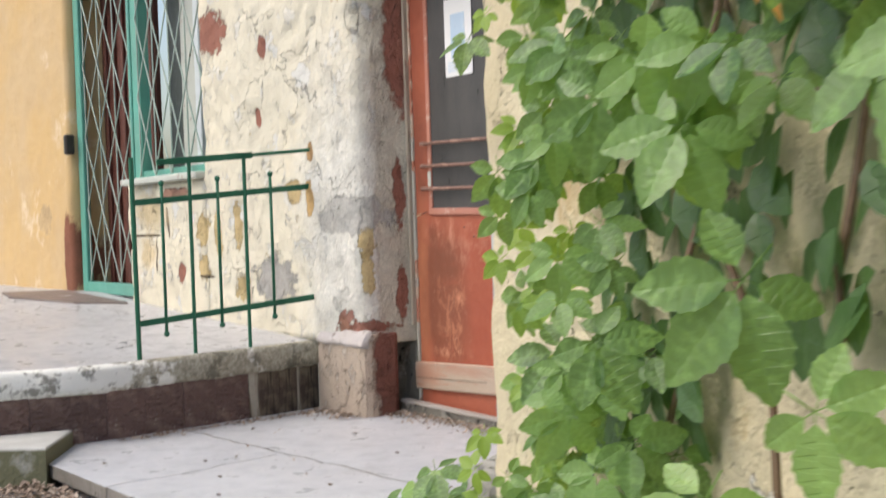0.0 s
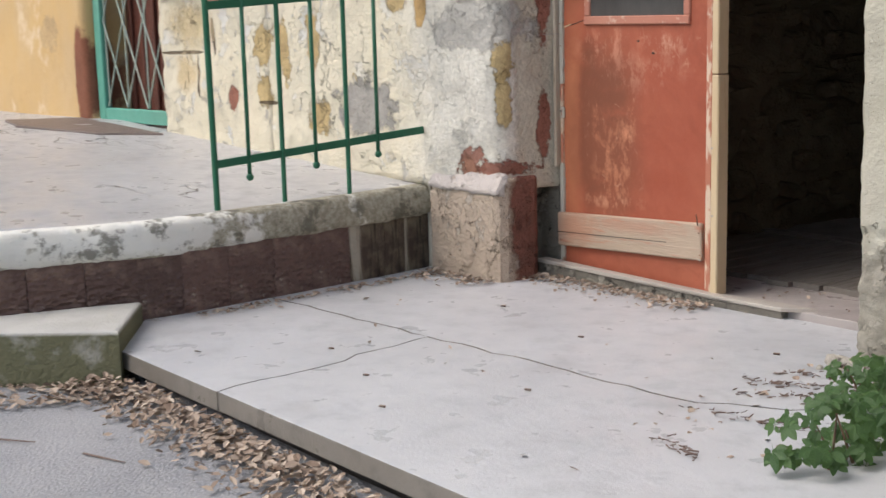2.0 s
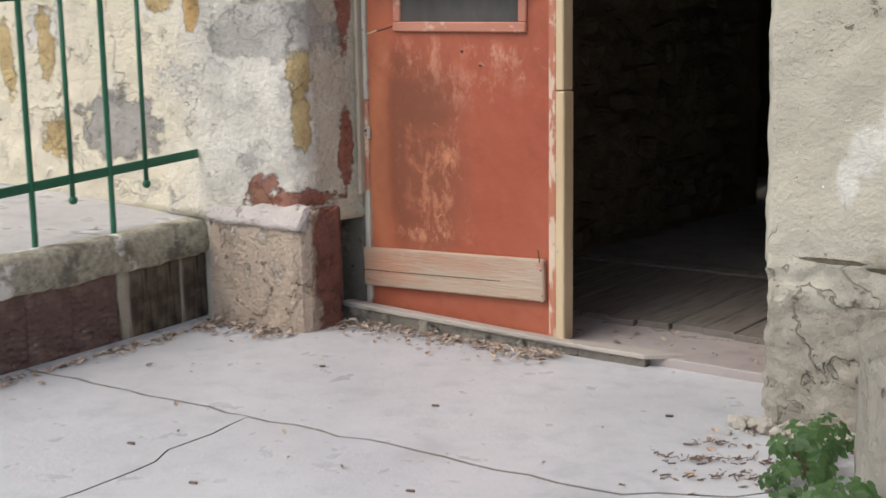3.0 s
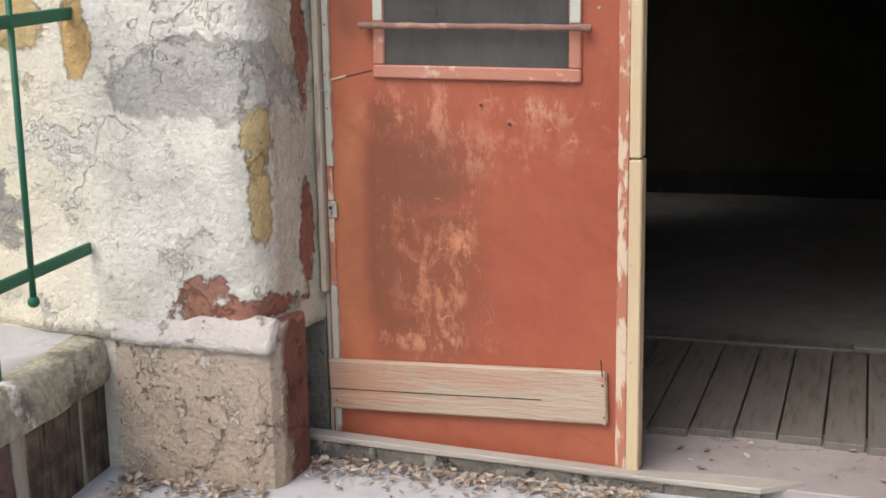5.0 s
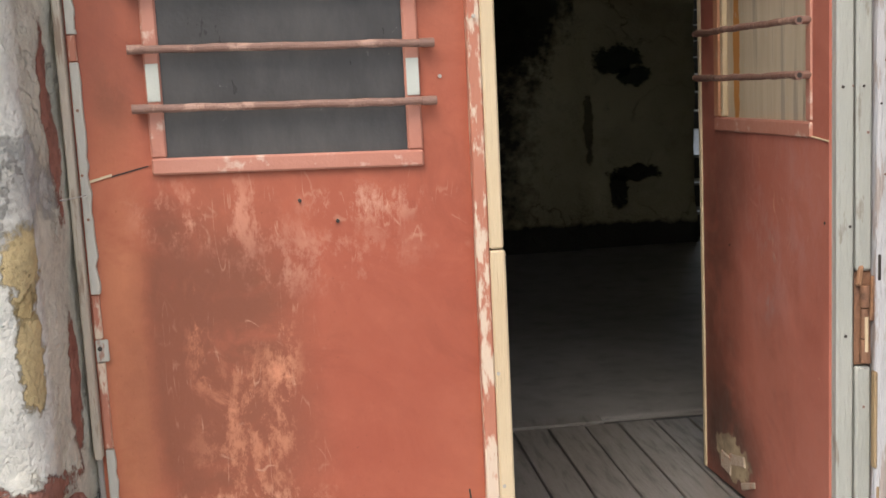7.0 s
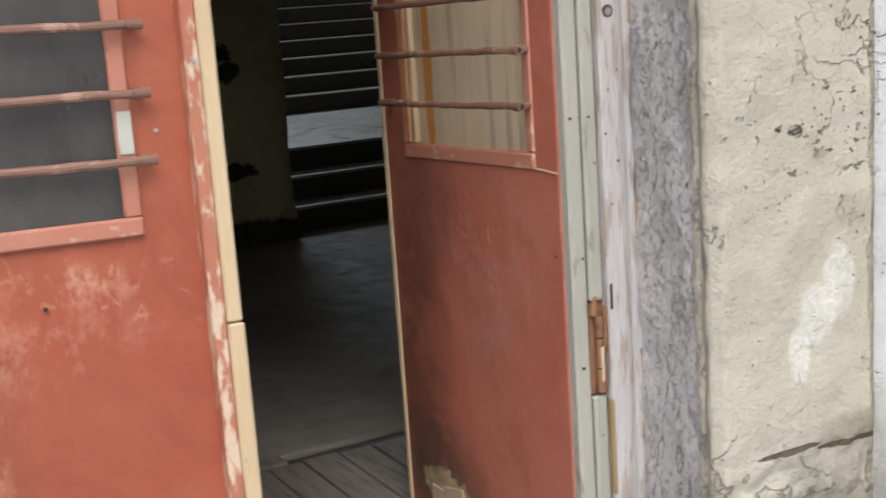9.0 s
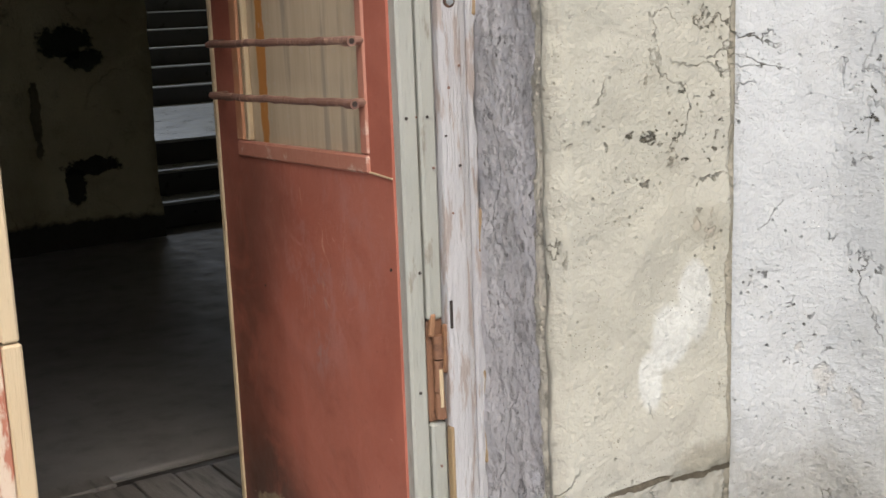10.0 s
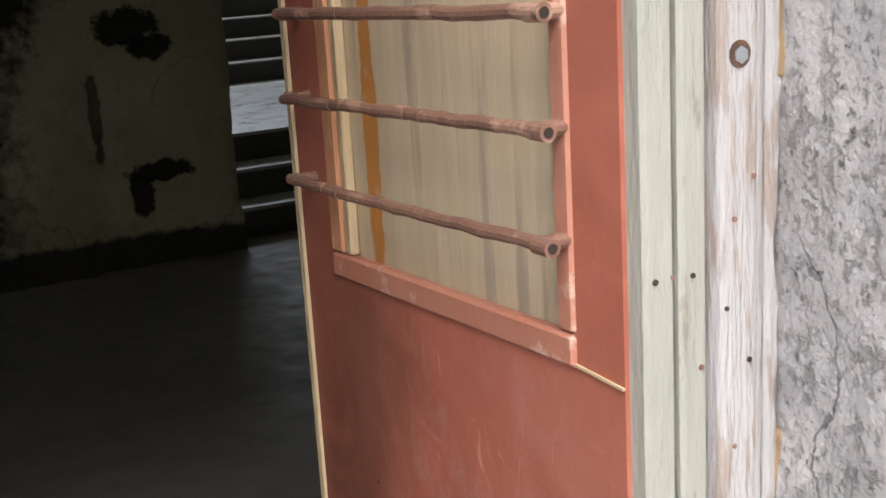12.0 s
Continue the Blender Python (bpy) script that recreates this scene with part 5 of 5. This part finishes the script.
def build_railing():
    r = thing("railing", (-0.52, -0.8, 0.33), "dark green iron railing with ball-ended balusters on the terrace edge", "railing", "terrace railings")
    x = -0.52
    lean = lambda y: 0.072 * (y + 1.33)
    part("post", rod((x, -1.33, 0.32), (x - 0.004, -1.335, 1.345), 0.0125, 12), M_GREEN, r)
    for nm, ya, za in (("rail", -1.33, 1.118), ("rail", -1.33, 0.508)):
        part(nm, flat_bar((x, ya, za), (x, -0.31, za + lean(-0.31)), 0.012, 0.032), M_GREEN, r)
    part("rail", flat_bar((x, -1.20, 1.322), (x, -0.66, 1.362), 0.016, 0.034), M_GREEN, r)
    part("rail", rod((x, -0.68, 1.361), (x, -0.31, 1.392), 0.010, 10), M_GREEN, r)
    for i, y in enumerate((-1.18, -1.025, -0.868, -0.710, -0.556)):
        if i % 2 == 0:
            ball_bar(r, x, y, 0.437 + lean(y), 1.205 + lean(y))
        else:
            part("baluster", rod((x, y, terrace_z(x) - 0.01), (x, y, 1.325 + lean(y) * 0.9), 0.010, 10), M_GREEN, r)
    r2 = thing("railing", (-1.6, -2.24, 0.38), "dark green iron railing along the terrace front", "railing", "terrace railings")
    y = -2.245
    for z in (0.52, 1.12):
        part("rail", flat_bar((-0.68, y, z), (-5.0, y, z + 0.16), 0.012, 0.032), M_GREEN, r2)
    part("rail", flat_bar((-0.80, y, 1.30), (-5.0, y, 1.46), 0.016, 0.034), M_GREEN, r2)
    for i in range(26):
        x = -0.72 - 0.165 * i
        if i % 2 == 0:
            ball_bar(r2, x, y, 0.44 + 0.006 * i, 1.215 + 0.006 * i)
        else:
            part("baluster", rod((x, y, terrace_z(x) - 0.01), (x, y, 1.31 + 0.006 * i), 0.010, 10), M_GREEN, r2)


build_railing()


# ---- brown riser tiles ----
def build_tiles():
    pts = along(TERR[:9] + [(-3.0, -2.42)], 0.002)
    rnd = random.Random(9)
    d, last, w, count = 0.0, pts[0], 0.15, 0
    start = pts[0]
    me = {}
    for p in pts[1:]:
        d += math.hypot(p[0] - last[0], p[1] - last[1])
        last = p
        if d >= w:
            a, b = Vector((*start, 0)), Vector((*p, 0))
            zt = terrace_z((a.x + b.x) / 2) - 0.118
            t = (b - a).normalized()
            out = Vector((-t.y, t.x, 0))
            L = (b - a).length
            h = zt + 0.035
            k = (round(L, 3), round(h, 2), count < 3)
            if k not in me:
                bm = box((0.0012, -0.012, 0.0), (L - 0.0012, 0.012, h), 0.002)
                me[k] = finish("mortar_patch" if count < 3 else "tile", bm, M_RUNS if count < 3 else M_TILE)
                ob = me[k]
            else:
                ob = new(me[k].name.split(".")[0], me[k].data)
            jit = rnd.uniform(-1, 1) * 0.35
            M = Matrix((t, out, Vector((0, 0, 1)))).transposed().to_4x4()
            ob.parent = terrace
            ob.matrix_basis = Matrix.Translation((a.x, a.y, -0.035)) @ M @ pose(0, -0.024 + 0.002 * rnd.uniform(-1, 1), 0, jit * 0.5, 0, jit)
            d, start, count = 0.0, p, count + 1
            w = (0.15, 0.12, 0.19, 0.20, 0.185, 0.21)[count] if count < 6 else rnd.uniform(0.17, 0.21)


build_tiles()

# ---- plants ----
def leaflet(bm, base, tip, width, normal, fold=0.25, curl=0.15, teeth=7):
    """One serrated leaflet, folded along its midrib."""
    vein = bm.verts.layers.float.get("vein") or bm.verts.layers.float.new("vein")
    base, tip, normal = Vector(base), Vector(tip), Vector(normal)
    d = tip - base
    L = d.length
    d.normalize()
    side = d.cross(normal).normalized()
    up = side.cross(d).normalized()
    n = 2 * teeth
    mid = [bm.verts.new(base + d * L * i / n + up * (-curl * L * (i / n) ** 2)) for i in range(n + 1)]
    for v in mid:
        v[vein] = 1.0
    for s in (-1, 1):
        prof = []
        for i in range(n + 1):
            t = i / n
            w = width * math.sin(math.pi * t ** 0.86) ** 0.9 * 0.50 if 0 < t < 1 else 0
            if i % 2 == 1:
                w *= 1.10
                t += 0.02
            prof.append(base + d * L * min(t, 1) + side * s * w + up * (fold * w - curl * L * t ** 2))
        edge = [mid[0]] + [bm.verts.new(p) for p in prof[1:-1]] + [mid[-1]]
        for i in range(1, n, 2):
            edge[i][vein] = 0.85
        for i in range(n):
            vs = [mid[i], mid[i + 1], edge[i + 1], edge[i]]
            vs = list(dict.fromkeys(vs))
            if len(vs) >= 3:
                bm.faces.new(vs if s < 0 else vs[::-1])


def palmate(rnd, size, material, count=5):
    """A creeper leaf of five leaflets, stalk at the origin, hanging along -Y of its own plane."""
    bm = bmesh.new()
    rod((0, 0.35 * size, 0.03 * size), (0, 0, 0), 0.006 * size + 0.0006, 5, None, bm)
    for i in range(count):
        a = radians(-90 + (i - (count - 1) / 2) * 54 + rnd.uniform(-9, 9))
        k = (1.0, 0.92, 0.66)[abs(i - count // 2) % 3] * rnd.uniform(0.9, 1.1)
        tip = (math.cos(a) * size * k, math.sin(a) * size * k, -0.16 * size * rnd.uniform(0.2, 1.6))
        rod((0, 0, 0), (math.cos(a) * 0.13 * size, math.sin(a) * 0.13 * size, 0), 0.004 * size + 0.0004, 4, None, bm)
        leaflet(bm, (math.cos(a) * 0.11 * size, math.sin(a) * 0.11 * size, 0), tip, 0.50 * size * k, (rnd.uniform(-0.25, 0.25), rnd.uniform(-0.25, 0.25), 1), rnd.uniform(0.08, 0.25), rnd.uniform(0.0, 0.2))
    me = bpy.data.meshes.new("leaf")
    bm.normal_update()
    bm.to_mesh(me)
    bm.free()
    me.materials.append(material)
    for p in me.polygons:
        p.use_smooth = True
    return me


RND = random.Random(21)
LEAVES = [palmate(RND, 0.100 + 0.008 * i, M_LEAF) for i in range(6)]
SEEDLEAVES = [palmate(RND, 0.11, M_SEED_SHADELEAF) for i in range(4)]
YOUNG = [palmate(RND, 0.095, M_LEAFY) for _ in range(3)]
TURNED = [palmate(RND, 0.09, M_LEAFO, 3)]


def wing_face(s):
    """A place on the wing wall's face, s metres from its corner."""
    a, b = Vector((3.30, -1.96, 0)), Vector((5.6, -2.96, 0))
    c = Vector((2.93, -1.79, 0))
    if s < 0.4:
        return c + (a - c).normalized() * s
    return a + (b - a).normalized() * (s - 0.4)


NRM = Vector((-0.4, -0.917, 0)).normalized()


def hang_leaf(parent, me, at, out, tilt, roll, scale):
    """Places a leaf with its upper side towards out."""
    ob = new("leaf", me)
    z = (Vector(out) + Vector((0, 0, tilt))).normalized()
    y = (Vector((0, 0, 1)) - z * z.z).normalized()
    x = y.cross(z)
    m = Matrix((x, y, z)).transposed().to_4x4()
    ob.parent = parent
    ob.matrix_parent_inverse = parent.matrix_world.inverted()
    ob.matrix_basis = Matrix.Translation(at) @ m @ pose(0, 0, 0, 0, 0, roll) @ Matrix.Diagonal((scale, scale, scale, 1))
    return ob


def build_vine():
    rnd = random.Random(31)
    v = thing("climbing_vine", (3.9, -2.3, GZ), "green five-leaved creeper hanging over the ochre wall", "vine")
    made = 0
    tries = 0
    while made < 240 and tries < 12000:
        tries += 1
        s = 0.36 + 1.94 * rnd.random() ** 1.25
        z = rnd.uniform(0.30, 1.75)
        # the lower part of the wall stays bare further along
        if s > 1.30 and z < 0.82 + 0.10 * rnd.random() + 0.22 * min(1, (s - 1.30) / 0.35) and rnd.random() < 0.93:
            continue
        left = 0.80 + 0.06 * math.sin(z * 9) - 0.8 * max(0, 0.70 - z)
        if s < left or s > 1.25 and rnd.random() < 0.42:
            continue
        p = wing_face(s) + NRM * rnd.uniform(0.05, 0.24)
        out = NRM + Vector((rnd.uniform(0.5, 1.5), rnd.uniform(-0.1, 0.4), 0))
        young = s < left + 0.22 and rnd.random() < 0.5
        me = rnd.choice(YOUNG) if young else rnd.choice(LEAVES)
        hang_leaf(v, me, (p.x, p.y, z), out, rnd.uniform(0.05, 0.9), rnd.uniform(-60, 60), rnd.uniform(0.75, 1.2) * (0.56 + 0.36 * min(1, max(0, (s - 0.95) / 0.6))))
        made += 1
    hang_leaf(v, TURNED[0], tuple(wing_face(1.86) + NRM * 0.2 + Vector((0, 0, 1.26))), NRM, 0.2, 10, 1.1)
    for k in range(7):
        s = 1.22 + 0.17 * k
        bm = bmesh.new()
        p = wing_face(s) + NRM * 0.05
        last = Vector((p.x, p.y, 0.1 + 0.5 * (k % 2) + (0.2 if s > 1 else 0)))
        while last.z < 2.1:
            q = last + Vector((rnd.uniform(-0.05, 0.05), rnd.uniform(-0.02, 0.02), 0.11))
            rod(last, q, 0.007 - 0.002 * last.z / 2.1, 6, 0.0065 - 0.002 * q.z / 2.1, bm)
            last = q
        part("stem", bm, M_STEM, v, "thin brown stem")


build_vine()


def build_inner_leaves():
    """The second layer of the creeper, close to the wall; its darker green paints in the shade."""
    rnd = random.Random(33)
    bm = bmesh.new()
    for _ in range(620):
        s, z = rnd.uniform(0.80, 2.4), rnd.uniform(0.30, 1.75)
        if s > 1.30 and z < 0.86 or s < 0.95 and z > 0.7:
            continue
        p = wing_face(s) + NRM * rnd.uniform(0.02, 0.07) + Vector((0, 0, z))
        a = rnd.uniform(-2.6, -0.5)
        side = Vector((NRM.y, -NRM.x, 0))
        L = rnd.uniform(0.07, 0.12)
        tip = p + (side * math.cos(a) + Vector((0, 0, 1)) * math.sin(a) + NRM * rnd.uniform(-0.1, 0.3)) * L
        leaflet(bm, p, tip, L * 0.56, NRM + Vector((rnd.uniform(-0.4, 0.4), 0, rnd.uniform(0, 0.6))), 0.2, 0.1, 3)
    tagged(finish("vine_inner_leaves", bm, M_SEED_SHADELEAF, True), "inner leaves of the creeper, coloured darker as if shaded", "leaves", kind="stuff")


build_inner_leaves()


def build_shrub(name, at, spread, height, count, label, seed, size):
    rnd = random.Random(seed)
    sh = thing(name, at, label, "plant")
    for k in range(7):
        bm = bmesh.new()
        a = Vector(at) + Vector((rnd.uniform(-0.3, 0.3) * spread[0], rnd.uniform(-0.3, 0.3) * spread[1], 0))
        b = a + Vector((rnd.uniform(-0.5, 0.5) * spread[0], rnd.uniform(-0.5, 0.5) * spread[1], height * rnd.uniform(0.6, 1.0)))
        rod(a, b, 0.005, 6, 0.002, bm)
        part("stem", bm, M_STEM, sh)
    for k in range(count):
        dx, dy = rnd.uniform(-1, 1), rnd.uniform(-1, 1)
        z = height * rnd.random() ** 0.8 * (1.05 - 0.35 * (dx * dx + dy * dy) / 2)
        p = Vector(at) + Vector((dx * spread[0], dy * spread[1], z + 0.03))
        me = rnd.choice(YOUNG) if rnd.random() < (0.14 if size > 0.5 else 0.0) else rnd.choice(LEAVES if size > 0.5 else SEEDLEAVES)
        hang_leaf(sh, me, tuple(p), Vector((dx * 0.6 + 0.4, dy * 0.6 - 0.7, 0)), rnd.uniform(0.3, 1.6), rnd.uniform(-70, 70), size * rnd.uniform(0.7, 1.2))


build_shrub("creeper_bush", (3.34, -2.17, GZ), (0.30, 0.11), 0.56, 95, "low creeper bush at the foot of the wall", 41, 0.72)
build_shrub("creeper_shoot", (3.02, -2.15, GZ), (0.14, 0.10), 0.36, 34, "creeper shoots spreading in front of the plinth", 44, 0.56)
build_shrub("seedling_clump", (2.20, -1.15, -0.06), (0.08, 0.20), 0.16, 60, "small green seedlings beside the limewashed plinth", 42, 0.40)
build_shrub("seedling_clump", (1.98, -0.70, -0.06), (0.06, 0.17), 0.14, 60, "small green seedlings beside the limewashed plinth", 43, 0.32)


# ---- fallen leaves and grit ----
def scatter(name, label, places, material, seed, size):
    rnd = random.Random(seed)
    verts, faces = [], []
    for x, y, z in places:
        L = size * rnd.uniform(0.5, 1.4)
        w = L * rnd.uniform(0.38, 0.72)
        R = Euler((rnd.uniform(-0.5, 0.5), rnd.uniform(-0.5, 0.5), rnd.uniform(0, 6.28))).to_matrix()
        up = rnd.uniform(0.1, 0.35)
        pts = ((-L / 2, 0, 0), (-L / 6, -w / 2, up * w), (L / 5, -w / 2.4, up * w * 0.8), (L / 2, 0, up * L * 0.2), (L / 5, w / 2.4, up * w), (-L / 6, w / 2, up * w * 0.6), (0, 0, -0.02 * L))
        k = len(verts)
        verts += [tuple(R @ Vector(p) + Vector((x, y, z + L * 0.16))) for p in pts]
        faces += [(k + i, k + (i + 1) % 6, k + 6) for i in range(6)]
    me = bpy.data.meshes.new(name)
    me.from_pydata(verts, [], faces)
    me.materials.append(material)
    return tagged(new(name, me), label, "leaves", kind="stuff")


rl = random.Random(77)
places = []
for i in range(2500):
    t = rl.random()
    x = -0.25 + 2.6 * t
    w = abs(rl.gauss(0, 0.09))
    places.append((x, -1.985 - w - (0.10 if x < 0.15 else 0) * rl.random(), GZ + 0.01 + 0.04 * rl.random() * max(0, 1 - w * 6)))
for i in range(200):
    places.append((-0.05 + 0.35 * rl.random() - 0.2, -1.95 - 0.45 * rl.random(), GZ + 0.008))
scatter("leaf_litter", "dry brown fallen leaves along the slab edge", places, M_LITTER, 5, 0.029)
places = []
for i in range(760):
    x = -0.42 + 1.35 * rl.random()
    y = -0.09 - abs(rl.gauss(0, 0.07)) - (0.26 if x < 0 else 0.0)
    places.append((x, y, -0.028 + 0.01 * rl.random()))
for i in range(260):
    y = -0.35 - 1.2 * rl.random()
    places.append((-0.40 + 0.08 * (y + 0.3) * -0.6 + abs(rl.gauss(0, 0.04)), y, -0.028))
for i in range(60):
    places.append((1.62 + 0.45 * rl.random(), -0.45 - 0.9 * rl.random(), -0.034))
for i in range(16):
    places.append((-0.3 + 2.2 * rl.random(), -0.2 - 1.6 * rl.random(), -0.029))
for i in range(50):
    places.append((0.95 + 0.75 * rl.random(), 0.05 + 0.3 * rl.random(), 0.002))
scatter("leaf_crumbs", "small dry leaf crumbs and twigs on the porch slab", places, M_LITTER, 6, 0.022)


# ---- twigs swept together on the slab ----
def build_twigs():
    rnd = random.Random(91)
    verts, faces = [], []

    def stick(a, b, r):
        a, b = Vector(a), Vector(b)
        d = (b - a).normalized()
        u = d.orthogonal().normalized() * r
        w = d.cross(u).normalized() * r
        k = len(verts)
        for p in (a, b):
            verts.extend(tuple(p + u * math.cos(t) + w * math.sin(t)) for t in (0, 2.1, 4.2))
        faces.extend(((k, k + 1, k + 4, k + 3), (k + 1, k + 2, k + 5, k + 4), (k + 2, k, k + 3, k + 5), (k + 2, k + 1, k), (k + 3, k + 4, k + 5)))

    for (x0, y0), (x1, y1), n in (((1.60, -0.80), (1.92, -0.62), 70), ((1.66, -0.92), (1.95, -0.72), 50), ((1.74, -1.10), (2.05, -1.02), 45), ((1.80, -1.35), (1.98, -1.40), 35), ((1.62, -0.66), (1.75, -0.58), 22), ((1.70, -0.46), (1.98, -0.50), 60)):
        for _ in range(n):
            t = rnd.random()
            x = x0 + (x1 - x0) * t + rnd.gauss(0, 0.014)
            y = y0 + (y1 - y0) * t + rnd.gauss(0, 0.014)
            a = math.atan2(y1 - y0, x1 - x0) + rnd.gauss(0, 0.7)
            L = rnd.uniform(0.006, 0.026)
            z = -0.027 + 0.010 * rnd.random()
            stick((x, y, z), (x + L * math.cos(a), y + L * math.sin(a), z + rnd.uniform(-0.002, 0.004)), rnd.uniform(0.0008, 0.0026))
    for x, y in ((1.48, -0.47), (0.80, -1.55), (0.35, -0.62), (0.9, -0.75), (1.25, -1.30), (0.45, -1.45), (1.1, -1.7)):
        stick((x, y, -0.027), (x + 0.02, y + 0.006, -0.026), 0.004)
    me = bpy.data.meshes.new("twig_debris")
    me.from_pydata(verts, [], faces)
    me.materials.append(M_DARKTWIG)
    tagged(new("twig_debris", me), "dark dry twigs and crumbs swept together on the slab", "debris", kind="stuff")


M_DARKTWIG = paint("dark_twig", (0.10, 0.06, 0.045), (0.17, 0.115, 0.09), (0.2, 0.15, 0.12), 0.9, 0.6)
build_twigs()

# loose sticks on the asphalt
for x, y, a in ((0.62, -2.36, 20), (0.30, -2.52, 35), (0.95, -2.62, 12)):
    st = thing("stick", (x, y, GZ), "thin dark stick lying on the asphalt", "stick", "sticks on the asphalt")
    part("twig", rod((x, y, GZ + 0.006), (x + 0.16 * math.cos(radians(a)), y + 0.16 * math.sin(radians(a)), GZ + 0.007), 0.0035, 6, 0.002), M_DARKTWIG, st)


# ---- crumbled plaster at the foot of the right wall ----
def build_rubble_heap():
    rnd = random.Random(55)
    bm = bmesh.new()
    for _ in range(110):
        x = rnd.uniform(1.66, 2.02)
        y = -0.41 - abs(rnd.gauss(0, 0.045))
        r = rnd.uniform(0.006, 0.028) * (1 if y > -0.47 else 0.5)
        out = bmesh.ops.create_icosphere(bm, subdivisions=1, radius=r, matrix=Matrix.Translation((x, y, -0.03 + r * 0.5)) @ Euler((rnd.random() * 6, rnd.random() * 6, 0)).to_matrix().to_4x4() @ Matrix.Diagonal((1, rnd.uniform(0.5, 0.9), rnd.uniform(0.5, 0.9), 1)))
        for v in out["verts"]:
            v.co += Vector((rnd.uniform(-1, 1), rnd.uniform(-1, 1), rnd.uniform(-1, 1))) * r * 0.25
    tagged(finish("plaster_rubble", bm, M_RUBBLE), "crumbled grey plaster at the foot of the wall", "rubble", kind="stuff")


M_RUBBLE = plaster("rubble_crumb", (0.42, 0.40, 0.36), (0.36, 0.34, 0.30), (0.24, 0.22, 0.19), (), (), 0.5, 0)
build_rubble_heap()
